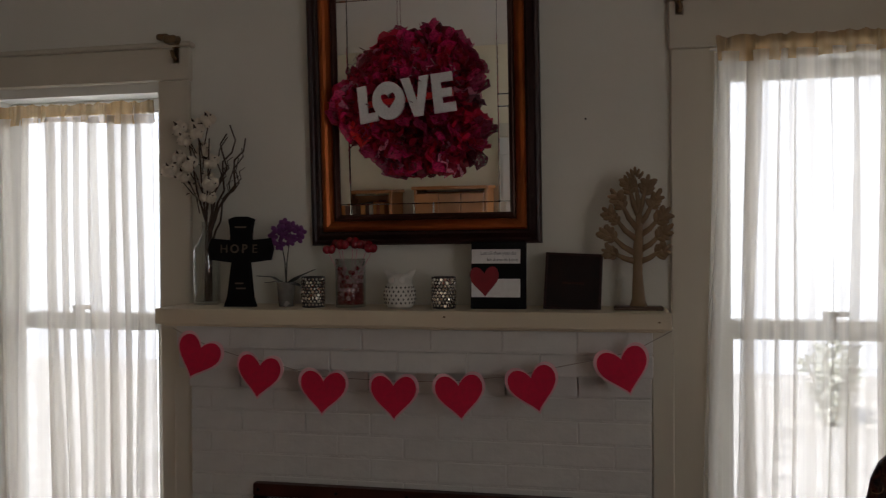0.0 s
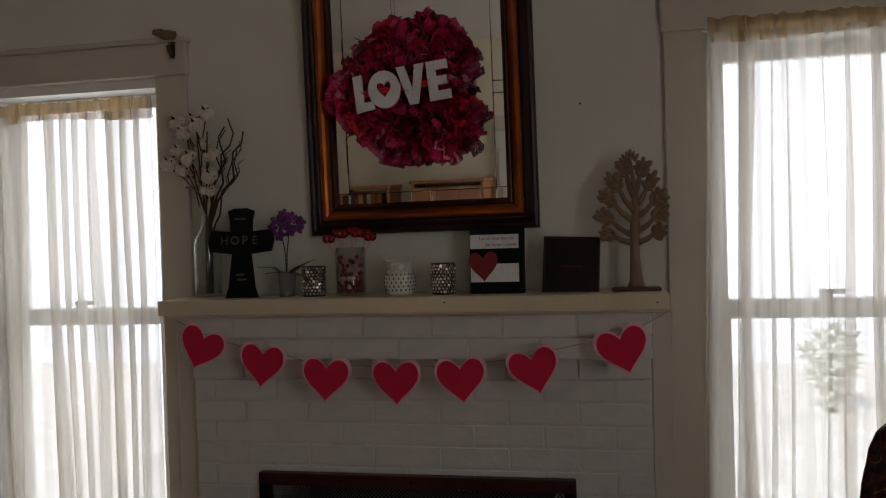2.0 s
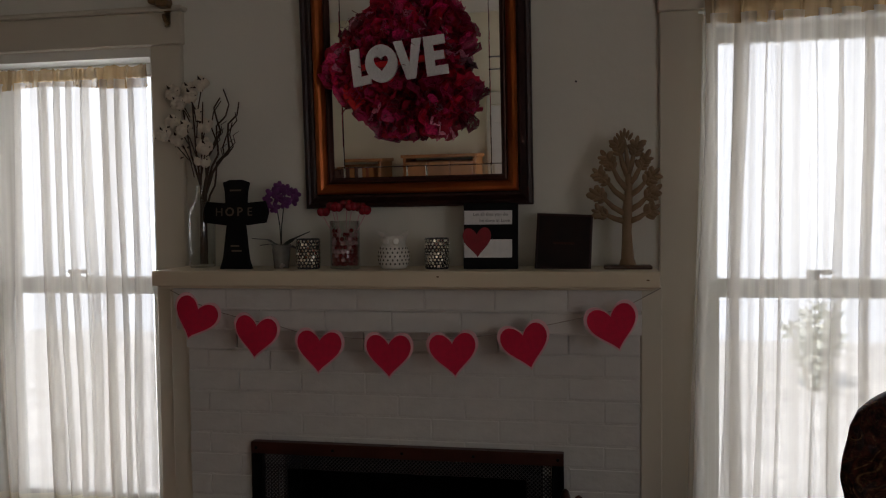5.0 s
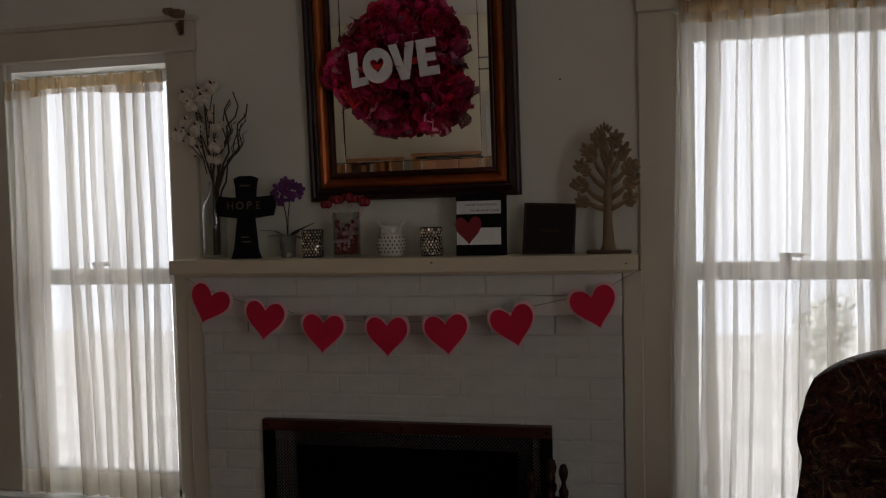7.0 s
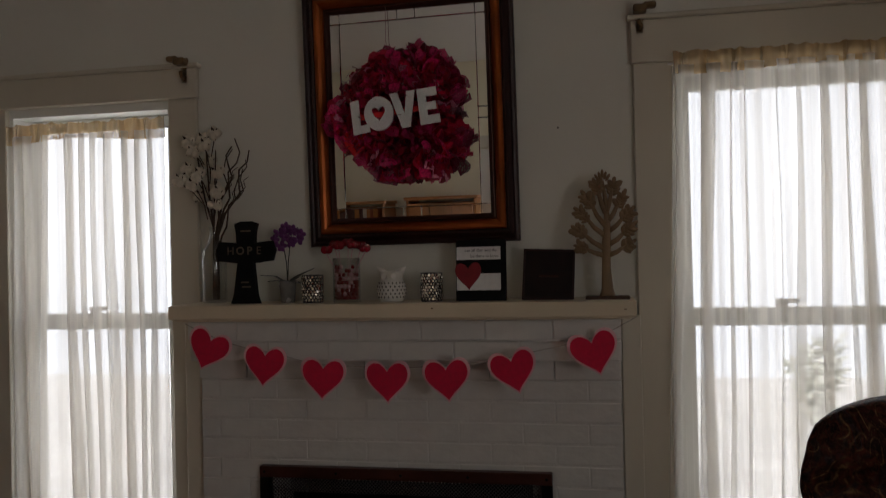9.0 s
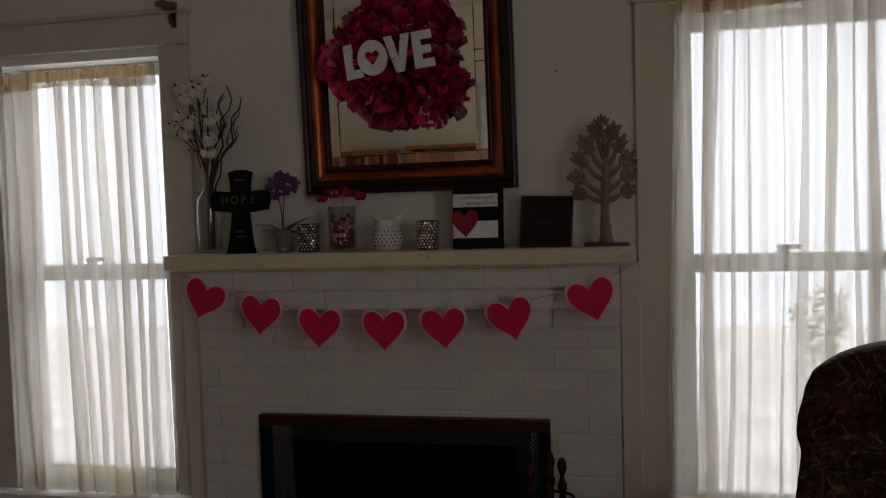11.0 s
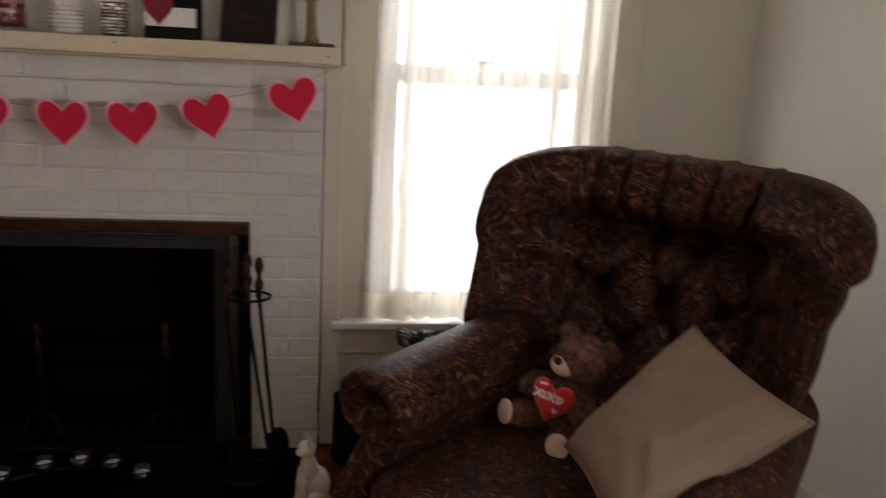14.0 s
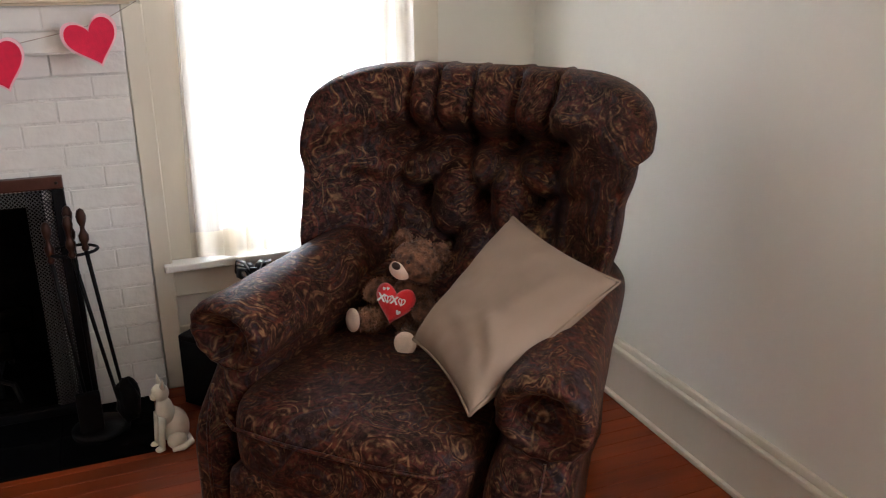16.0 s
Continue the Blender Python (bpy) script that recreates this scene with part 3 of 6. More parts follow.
def shrub(x, y, h, seed):
    rng = random.Random(seed)
    s = thing("shrub", pose(x, y, -0.6), "leafy garden shrub in the sun outside the window", "shrub", "shrubs outside the windows")
    bm = bmesh.new()
    tips = []
    for i in range(7):
        a, l = rng.uniform(0, 6.28), rng.uniform(0.6, 1.0) * h
        pts = [(0.05 * math.cos(a), 0.05 * math.sin(a), 0), (0.12 * h * math.cos(a), 0.12 * h * math.sin(a), l * 0.5), (0.22 * h * math.cos(a), 0.22 * h * math.sin(a), l)]
        tube(pts, [0.018, 0.012, 0.005], 6, bm)
        tips += [(Vector(pts[1]).lerp(Vector(pts[2]), rng.random())) for q in range(14)] + [Vector(pts[0]).lerp(Vector(pts[1]), rng.uniform(0.3, 1)) for q in range(8)]
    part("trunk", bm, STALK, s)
    bm = bmesh.new()
    for t in tips:
        for q in range(3):
            d = Vector((rng.uniform(-1, 1), rng.uniform(-1, 1), rng.uniform(-0.3, 1))).normalized()
            side = d.orthogonal().normalized() * 0.03
            l = rng.uniform(0.10, 0.2)
            b = t + d * 0.02
            vs = [bm.verts.new(b), bm.verts.new(b + d * l * 0.5 + side), bm.verts.new(b + d * l), bm.verts.new(b + d * l * 0.5 - side)]
            bm.faces.new(vs)
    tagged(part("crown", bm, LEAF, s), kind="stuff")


shrub(3.0, 7.4, 1.15, 4)

# ---- the armchair corner ----
def paisley(name):
    """Dark maroon-brown upholstery with ringed drops and thin swirling lines in tan, rust and slate."""
    m, nt, p = shader(name)
    N, L = nt.nodes.new, nt.links.new

    def noise_tex(sc, dt, ds, vec):
        n = N("ShaderNodeTexNoise")
        n.inputs["Scale"].default_value, n.inputs["Detail"].default_value, n.inputs["Distortion"].default_value = sc, dt, ds
        L(vec, n.inputs["Vector"])
        return n

    def ramp(source, stops):
        r = N("ShaderNodeValToRGB")
        e = r.color_ramp.elements
        e[0].position, e[0].color = stops[0][0], (*stops[0][1], 1)
        e[1].position, e[1].color = stops[-1][0], (*stops[-1][1], 1)
        for pos, c in stops[1:-1]:
            e.new(pos).color = (*c, 1)
        L(source, r.inputs["Fac"])
        return r

    co = N("ShaderNodeTexCoord")
    warp = noise_tex(6.0, 1.0, 0.0, co.outputs["Object"])
    off, sc, add = N("ShaderNodeVectorMath"), N("ShaderNodeVectorMath"), N("ShaderNodeVectorMath")
    off.operation, sc.operation = "SUBTRACT", "SCALE"
    off.inputs[1].default_value = (0.5, 0.5, 0.5)
    sc.inputs["Scale"].default_value = 0.42
    L(warp.outputs["Color"], off.inputs[0])
    L(off.outputs["Vector"], sc.inputs[0])
    L(co.outputs["Object"], add.inputs[0])
    L(sc.outputs["Vector"], add.inputs[1])
    cell = N("ShaderNodeTexVoronoi")
    cell.inputs["Scale"].default_value = 8.0
    L(add.outputs["Vector"], cell.inputs["Vector"])
    MAROON, DARK, TAN, RUST, SLATE, OLIVE = (0.060, 0.015, 0.011), (0.022, 0.007, 0.006), (0.200, 0.112, 0.050), (0.090, 0.023, 0.013), (0.040, 0.025, 0.027), (0.085, 0.052, 0.024)
    swirl = noise_tex(6.0, 1.6, 3.0, co.outputs["Object"])
    ground = ramp(swirl.outputs["Fac"], ((0.32, DARK), (0.40, MAROON), (0.44, DARK), (0.50, RUST), (0.54, MAROON), (0.58, SLATE), (0.63, DARK), (0.72, MAROON)))
    BLACK, FULL = (0, 0, 0), (1, 1, 1)
    lines = ramp(swirl.outputs["Fac"], ((0.36, BLACK), (0.40, FULL), (0.425, BLACK), (0.475, BLACK), (0.50, FULL), (0.525, BLACK), (0.60, BLACK), (0.625, FULL), (0.66, BLACK)))
    rings = ramp(cell.outputs["Distance"], ((0.03, FULL), (0.09, BLACK), (0.26, BLACK), (0.30, FULL), (0.35, BLACK), (0.50, BLACK), (0.53, FULL), (0.57, BLACK)))
    patch = noise_tex(5.0, 1.0, 0.6, co.outputs["Object"])
    sel = N("ShaderNodeMapRange")
    sel.inputs["From Min"].default_value, sel.inputs["From Max"].default_value = 0.46, 0.54
    L(patch.outputs["Fac"], sel.inputs["Value"])
    which = N("ShaderNodeMix")
    which.data_type = "RGBA"
    L(sel.outputs["Result"], which.inputs[0])
    L(rings.outputs["Color"], which.inputs[6])
    L(lines.outputs["Color"], which.inputs[7])
    # the figures break up into short stitched strokes, with small sprigs between them
    worn = noise_tex(24, 2.0, 1.4, co.outputs["Object"])
    brk = N("ShaderNodeMapRange")
    brk.inputs["From Min"].default_value, brk.inputs["From Max"].default_value = 0.44, 0.58
    L(worn.outputs["Fac"], brk.inputs["Value"])
    stroke = N("ShaderNodeMath")
    stroke.operation = "MULTIPLY"
    L(which.outputs[2], stroke.inputs[0])
    L(brk.outputs["Result"], stroke.inputs[1])
    sprig = noise_tex(62, 1.5, 2.0, add.outputs["Vector"])
    sp = N("ShaderNodeMapRange")
    sp.inputs["From Min"].default_value, sp.inputs["From Max"].default_value, sp.inputs["To Max"].default_value = 0.56, 0.66, 0.75
    L(sprig.outputs["Fac"], sp.inputs["Value"])
    m1, m2 = N("ShaderNodeMix"), N("ShaderNodeMix")
    m1.data_type = m2.data_type = "RGBA"
    m1.inputs[7].default_value, m2.inputs[7].default_value = (*OLIVE, 1), (*TAN, 1)
    L(sp.outputs["Result"], m1.inputs[0])
    L(ground.outputs["Color"], m1.inputs[6])
    L(stroke.outputs["Value"], m2.inputs[0])
    L(m1.outputs[2], m2.inputs[6])
    mx = m2
    fine = noise_tex(55, 4, 1.0, co.outputs["Object"])
    r2 = N("ShaderNodeMapRange")
    r2.inputs["From Min"].default_value, r2.inputs["From Max"].default_value = 0.35, 0.65
    r2.inputs["To Min"].default_value, r2.inputs["To Max"].default_value = 0.30, 1.15
    L(fine.outputs["Fac"], r2.inputs["Value"])
    hv = N("ShaderNodeHueSaturation")
    L(r2.outputs["Result"], hv.inputs["Value"])
    L(mx.outputs[2], hv.inputs["Color"])
    L(hv.outputs["Color"], p.inputs["Base Color"])
    p.inputs["Roughness"].default_value = 0.5
    p.inputs["Specular IOR Level"].default_value = 0.10
    weave = noise_tex(420, 2, 0, co.outputs["Object"])
    b = N("ShaderNodeBump")
    b.inputs["Strength"].default_value, b.inputs["Distance"].default_value = 0.25, 0.004
    L(weave.outputs["Fac"], b.inputs["Height"])
    L(b.outputs["Normal"], p.inputs["Normal"])
    return m


PAISLEY = paisley("brown_paisley_upholstery")
VELVET = mat("taupe_velvet", (0.262, 0.186, 0.130), 0.75, spec=0.15, var=0.16, scale=3.5, bump=0.12, bump_scale=300, sheen=0.0)
FUR = mat("brown_plush_fur", (0.215, 0.098, 0.050), 0.95, var=0.65, tint=(0.045, 0.018, 0.010), scale=48, bump=0.9, bump_scale=160, sheen=0.05)
MUZZLE = mat("cream_plush", (0.72, 0.55, 0.43), 0.9, var=0.1, scale=50, bump=0.3, bump_scale=200)
REDPLUSH = mat("red_plush", (0.72, 0.008, 0.012), 0.75, var=0.2, scale=30, bump=0.25, bump_scale=200, sheen=0.3)
WHITEINK = mat("white_stitching", (0.85, 0.84, 0.82), 0.7, var=0.04)
DARKNOSE = mat("dark_brown_nose", (0.05, 0.02, 0.012), 0.35, var=0.2)

chair = thing("armchair", pose(1.272, -0.832, 0, 0, 0, -45), "brown paisley wing recliner with a tufted back, in the corner", "armchair")


def sm(a, b, x):
    t = min(max((x - a) / (b - a), 0), 1)
    return t * t * (3 - 2 * t)


BUTTONS = [(-0.40, 0.50), (0.0, 0.48), (0.40, 0.50), (-0.22, 0.30), (0.22, 0.30), (-0.46, 0.72), (-0.16, 0.72), (0.16, 0.72), (0.46, 0.72)]


def back_front(u, v):
    """A point of the tufted front of the back: u across from -1 to 1, v up from 0 to 1."""
    half = (0.335 if u > 0 else 0.345) + (0.06 * sm(0.0, 0.55, v) + 0.026 * sm(0.62, 0.86, v) + 0.030 * sm(0.875, 0.92, v) if u > 0 else 0.09 * sm(0.0, 0.4, v))
    t = min(max((abs(u) - 0.55) / 0.45, 0), 1)
    corner = 0.105 * (1 - math.sqrt(1 - t * t)) * sm(0.3, 1.0, v)
    x = half * u
    z = 0.40 + 0.69 * v - corner
    y = 0.13 + 0.16 * v - 0.19 * abs(u) ** 2.6 * (0.75 + 0.25 * v)
    puff = 0.0
    for bu, bv in BUTTONS:
        d2 = ((u - bu) / 0.15) ** 2 + ((v - bv) / 0.085) ** 2
        puff -= 0.070 * math.exp(-d2)
    # crease under the head roll, and channels that run up over the roll
    if abs(u) < 0.62:
        puff -= 0.066 * math.exp(-((v - 0.72) / 0.035) ** 2)
    for c in (-0.46, -0.28, -0.06, 0.20, 0.44):
        w = 0.022 + 0.008 * math.sin(9 * c)
        puff -= 0.048 * math.exp(-((u - c - 0.10 * c * (v - 0.72)) / w) ** 2) * sm(0.72, 0.80, v)
    for (a, b, c, d) in ((-0.40, 0.50, -0.16, 0.72), (0.0, 0.48, -0.16, 0.72), (0.0, 0.48, 0.16, 0.72), (0.40, 0.50, 0.16, 0.72), (-0.40, 0.50, -0.22, 0.30), (0.0, 0.48, -0.22, 0.30), (0.0, 0.48, 0.22, 0.30), (0.40, 0.50, 0.22, 0.30), (-0.40, 0.5, -0.78, 0.60), (0.40, 0.5, 0.78, 0.60)):
        px, py, qx, qy = u - a, (v - b), c - a, d - b
        t = max(0, min(1, (px * qx + py * qy) / (qx * qx + qy * qy)))
        d2 = (px - t * qx) ** 2 + (py - t * qy) ** 2
        puff -= 0.032 * math.exp(-d2 / 0.0012)
    puff += 0.045 * sm(0.72, 0.86, v) * (1 - sm(0.90, 1.0, v) * 0.5) * (1 - sm(0.6, 1.0, abs(u)) * 0.3)
    puff -= 0.040 * math.exp(-((abs(u) - 0.60 + 0.10 * v) / 0.05) ** 2) * sm(0.15, 0.35, v) * (1 - sm(0.74, 0.82, v))
    puff += 0.008 * noise.noise(Vector((u * 3, v * 4, 2)))
    return Vector((x, y - puff, z))


def back_mesh():
    bm = bmesh.new()
    nu, nv = 84, 64
    F = [[None] * (nu + 1) for _ in range(nv + 1)]
    for j in range(nv + 1):
        for i in range(nu + 1):
            F[j][i] = bm.verts.new(back_front(-1 + 2 * i / nu, j / nv))
    for j in range(nv):
        for i in range(nu):
            bm.faces.new((F[j][i], F[j][i + 1], F[j + 1][i + 1], F[j + 1][i]))
    # rounded rim and outside back
    loop = [F[0][i] for i in range(nu + 1)] + [F[j][nu] for j in range(1, nv + 1)] + [F[nv][i] for i in range(nu - 1, -1, -1)] + [F[j][0] for j in range(nv - 1, 0, -1)]
    prev = loop
    cx, cz = 0.0, 0.72
    for dy, grow in ((0.025, 1.025), (0.06, 1.04), (0.10, 1.035), (0.14, 1.0), (0.16, 0.92)):
        ring = []
        for w in loop:
            c = w.co
            base = 0.16 * sm(0.0, 1.0, abs(c.x) / 0.44) if dy > 0.12 else 0.0
            ring.append(bm.verts.new((cx + (c.x - cx) * grow, c.y + dy + base * 0.4, cz + (c.z - cz) * (grow if c.z > cz else 1.0))))
        n = len(loop)
        for k in range(n):
            bm.faces.new((prev[k], ring[k], ring[(k + 1) % n], prev[(k + 1) % n]))
        prev = ring
    mid = bm.verts.new((0, 0.47, 0.72))
    for k in range(len(prev)):
        bm.faces.new((prev[k], mid, prev[(k + 1) % len(prev)]))
    bmesh.ops.recalc_face_normals(bm, faces=bm.faces)
    return bm


backrest = part("backrest", back_mesh(), PAISLEY, chair, "button-tufted back with wings", smooth=True)
for bu, bv in BUTTONS:
    q = back_front(bu, bv)
    part("button", blob((q.x, q.y - 0.004, q.z), (0.011, 0.006, 0.011), u=12, v=8), PAISLEY, backrest)


def loft(rings, close=True):
    bm = bmesh.new()
    R = [[bm.verts.new(c) for c in r] for r in rings]
    n = len(R[0])
    for a, b in zip(R, R[1:]):
        for k in range(n):
            bm.faces.new((a[k], a[(k + 1) % n], b[(k + 1) % n], b[k]))
    if close:
        bm.faces.new(R[0][::-1])
        bm.faces.new(R[-1])
    bmesh.ops.recalc_face_normals(bm, faces=bm.faces)
    return bm


# for each side: the roll's middle, its height and girth, where it ends in front; the post's inner and outer face
ARMS = {-1: (-0.350, 0.572, 0.094, -0.435, -0.338, -0.452), 1: (0.392, 0.552, 0.100, -0.455, 0.258, 0.452)}


def arm_roll(side):
    """The padded roll of an arm, gathered at the front round a sunken end."""
    cx, cz, fat, front, _, _ = ARMS[side]
    rings = []
    ends = [(0.02, 0.064), (0.30, 0.058), (0.50, 0.036), (0.64, 0.008), (0.80, -0.004), (0.92, 0.004), (0.985, 0.018)]
    body = [(1.0, 0.035 + (0.66 - 0.035) * (i / 22)) for i in range(23)]
    for r, dy in ends + body:
        t = max(dy, 0) / 0.66
        ring = []
        for k in range(48):
            a = 2 * math.pi * k / 48
            w = 1 + 0.03 * noise.noise(Vector((math.cos(a) * 2, dy * 6, math.sin(a) * 2 + side)))
            w += 0.030 * math.sin(13 * a + side) * (1 - sm(0.0, 0.16, t)) * r
            over = -0.020 * math.sin(a) * r * (1 - sm(0.0, 0.12, t))
            lift = 0.012 * sm(0, 1, t) - (0.014 if side > 0 else 0.0) * (1 - sm(0, 0.2, t))
            ring.append((cx - (0.075 if side > 0 else -0.02) * t ** 0.9 + fat * r * w * math.cos(a), front + dy + over, cz + lift + fat * r * w * math.copysign(abs(math.sin(a)) ** 0.9, math.sin(a))))
        rings.append(ring)
    return loft(rings)


def arm_panel(side):
    """The upholstered post and side of an arm below its roll; it swells forward towards the seat's front."""
    cx, cz, fat, front, inner, outer = ARMS[side]
    rings = []
    for j in range(20):
        t = j / 19
        z = 0.06 + (cz - 0.06) * t
        swell = 1 - sm(0.45, 0.88, t)
        y0 = front + 0.045 - 0.085 * swell
        mid, hx = (inner + outer) / 2, abs(outer - inner) / 2
        hx = hx * (0.97 - 0.03 * math.sin(t * 6)) + (0.070 - hx) * sm(0.6, 1.0, t)
        mid = mid + (cx - mid) * sm(0.55, 1.0, t)
        ring = []
        for k in range(40):
            a = 2 * math.pi * k / 40
            ca, sa = math.cos(a), math.sin(a)
            y = (y0 + 0.26) / 2 + (0.26 - y0) / 2 * math.copysign(abs(sa) ** 0.22, sa)
            ring.append((mid + hx * math.copysign(abs(ca) ** 0.5, ca) - side * 0.085 * sm(-0.45, 0.22, y), y, z))
        rings.append(ring)
    return loft(rings)


for side in (-1, 1):
    cx, cz, fat, front, inner, outer = ARMS[side]
    a = part("arm", arm_roll(side), PAISLEY, chair, "fat rolled arm gathered at its end", smooth=True)
    part("arm_panel", arm_panel(side), PAISLEY, a, smooth=True)
    q = inner + (outer - inner) * (0.68 if side > 0 else 0.42)
    part("piping", tube([(q, front - 0.040, 0.08), (q, front - 0.043, 0.26), (q + 0.004 * side, front - 0.030, 0.36), (q + 0.008 * side, front + 0.006, 0.45)], 0.004, 6), PAISLEY, a, smooth=True)


def cushion(w, d, z0, z1, y0, crown, seed, n=40):
    """A stuffed seat cushion with a bulging front edge."""
    rings = []
    for j in range(15):
        t = -1 + 2 * j / 14
        e = (1 - abs(t) ** 3.2) ** (1 / 3.2) if abs(t) < 1 else 0.0
        ring = []
        for k in range(n * 2):
            a = 2 * math.pi * k / (n * 2)
            cx, cy = math.cos(a), math.sin(a)
            grow = 0.86 + 0.14 * e
            x = w * grow * math.copysign(abs(cx) ** 0.35, cx)
            y = y0 + d / 2 + d / 2 * grow * math.copysign(abs(cy) ** 0.35, cy)
            ring.append((x, y, (z0 + z1) / 2 + (z1 - z0) / 2 * t))
        rings.append(ring)
    bm = loft(rings, False)
    bm.faces.ensure_lookup_table()
    bm.verts.ensure_lookup_table()
    m = n * 2
    for base, sgn in ((0, -1), (14 * m, 1)):
        prev = [bm.verts[base + k] for k in range(m)]
        for s in (0.8, 0.55, 0.3):
            ring = []
            for k in range(m):
                c = bm.verts[base + k].co
                yc = y0 + d / 2
                lift = crown * (1 - s * s) if sgn > 0 else 0
                ring.append(bm.verts.new((c.x * s, yc + (c.y - yc) * s, c.z + lift + (0.008 * noise.noise(Vector((c.x * s * 7, c.y * s * 7, seed))) if sgn > 0 else 0))))
                bm.verts.ensure_lookup_table()
            for k in range(m):
                bm.faces.new((prev[k], prev[(k + 1) % m], ring[(k + 1) % m], ring[k]))
            prev = ring
        bm.faces.new(prev)
    bmesh.ops.recalc_face_normals(bm, faces=bm.faces)
    return bm


seat = part("seat_cushion", cushion(0.290, 0.72, 0.27, 0.452, -0.520, 0.022, 3), PAISLEY, chair, "plump seat cushion", smooth=True)
seat.location.x = -0.042
part("piping", tube([(-0.272, -0.490, 0.408), (-0.235, -0.514, 0.405), (-0.1, -0.523, 0.402), (0.1, -0.523, 0.402), (0.235, -0.514, 0.405), (0.272, -0.490, 0.412)], 0.005, 6), PAISLEY, seat, smooth=True)
footrest = part("footrest_panel", cushion(0.284, 0.10, 0.06, 0.30, -0.512, 0.0, 5), PAISLEY, chair, "closed padded footrest", smooth=True)
footrest.location.x = -0.042
part("base", box(-0.36, 0.36, -0.36, 0.34, 0.05, 0.30, 0.02, 2), PAISLEY, chair)
WOODLEG = mat("dark_wood_leg", (0.05, 0.022, 0.012), 0.4, var=0.3, scale=20)
for x in (-0.31, 0.31):
    for y in (-0.32, 0.28):
        part("leg", lathe([(0, 0), (0.022, 0), (0.026, 0.02), (0.03, 0.06), (0, 0.06)], 14, at=(x, y, 0)), WOODLEG, chair, "short dark wooden foot", smooth=True)

# cushion that leans on the arm and the back
M = chair.matrix_world
CT, CR, CB, CL = Vector((0.157, 0.065, 0.772)), Vector((0.468, -0.174, 0.734)), Vector((0.262, -0.498, 0.552)), Vector((0.033, -0.255, 0.562))


def pillow_mesh(n=34, thick=0.062):
    bm = bmesh.new()
    nrm = (CR - CT).cross(CL - CT).normalized()
    if nrm.z < 0:
        nrm = -nrm
    sides = []
    for sgn in (1, -1):
        grid = []
        for j in range(n + 1):
            row = []
            for i in range(n + 1):
                s, t = i / n, j / n
                a, b = 2 * s - 1, 2 * t - 1
                pinch = 1 - 0.07 * (1 - a * a) * abs(b) ** 3 - 0.07 * (1 - b * b) * abs(a) ** 3
                a2, b2 = a * (1 - 0.075 * (1 - b * b) * 1.0), b * (1 - 0.075 * (1 - a * a))
                c = (CT * (1 - (a2 + 1) / 2) + CR * ((a2 + 1) / 2)) * (1 - (b2 + 1) / 2) + (CL * (1 - (a2 + 1) / 2) + CB * ((a2 + 1) / 2)) * ((b2 + 1) / 2)
                h = thick * ((1 - a ** 4) * (1 - b ** 4)) ** 0.55
                wr = 0.007 * noise.noise(Vector((a * 5 + b * 3, b * 2 - a * 2, 4 + sgn))) + 0.010 * noise.noise(Vector((a * 2.2, b * 5, sgn))) * (1 - a * a) + 0.012 * math.exp(-((b - 0.1 - 0.5 * a) / 0.11) ** 2) * sm(0.0, 0.8, a) * (1 - sm(0.85, 1, abs(a)))
                wr -= 0.008 * math.exp(-((b - 0.25 - 0.5 * a) / 0.10) ** 2) * sm(0.1, 0.8, a) * (1 - sm(0.85, 1, abs(a)))
                row.append(bm.verts.new(c + nrm * sgn * (h + wr * (1 if sgn > 0 else 0.3) * (1 - a ** 6) * (1 - b ** 6))))
            grid.append(row)
        sides.append(grid)
        for j in range(n):
            for i in range(n):
                bm.faces.new((grid[j][i], grid[j][i + 1], grid[j + 1][i + 1], grid[j + 1][i]))
    bmesh.ops.remove_doubles(bm, verts=bm.verts, dist=0.0006)
    bmesh.ops.recalc_face_normals(bm, faces=bm.faces)
    return bm


pillow = thing("throw_pillow", M.copy(), "square taupe velvet cushion leaning on the armchair's arm", "pillow")
cover = part("cover", pillow_mesh(), VELVET, pillow, smooth=True)


def seam(a, b):
    mid = (CT + CR + CB + CL) / 4
    pts = []
    for i in range(13):
        t = i / 12
        c = a.lerp(b, t)
        pts.append(c + (mid - c) * 0.075 * (4 * t * (1 - t)))
    return tube(pts, 0.0035, 6)


for a, b in ((CT, CR), (CR, CB), (CB, CL), (CL, CT)):
    part("seam", seam(a, b), VELVET, cover, smooth=True)


def heart_pts(w, h, n=40):
    """The outline of a heart of width w and height h, with its tip at the origin."""
    pts = []
    for i in range(n):
        t = 2 * math.pi * i / n
        x = 16 * math.copysign(abs(math.sin(t)) ** 2.35, math.sin(t))
        z = 13 * math.cos(t) - 5 * math.cos(2 * t) - 2 * math.cos(3 * t) - math.cos(4 * t)
        pts.append((x / 32 * w, (z + 17) / 29 * h))
    return pts


def lettering(text, size, material, parent, m, name="lettering", bold=0.0, extrude=0.0005):
    cu = bpy.data.curves.new("letters", "FONT")
    cu.body, cu.size, cu.extrude, cu.offset = text, size, extrude, bold
    cu.align_x, cu.align_y = "CENTER", "CENTER"
    cu.resolution_u = 3
    tmp = bpy.data.objects.new("letters", cu)
    scene.collection.objects.link(tmp)
    me = bpy.data.meshes.new_from_object(tmp.evaluated_get(bpy.context.evaluated_depsgraph_get()))
    bpy.data.objects.remove(tmp)
    bpy.data.curves.remove(cu)
    me.materials.clear()
    me.materials.append(material)
    ob = new(name, me)
    ob.parent = parent
    ob.matrix_basis = m
    return ob


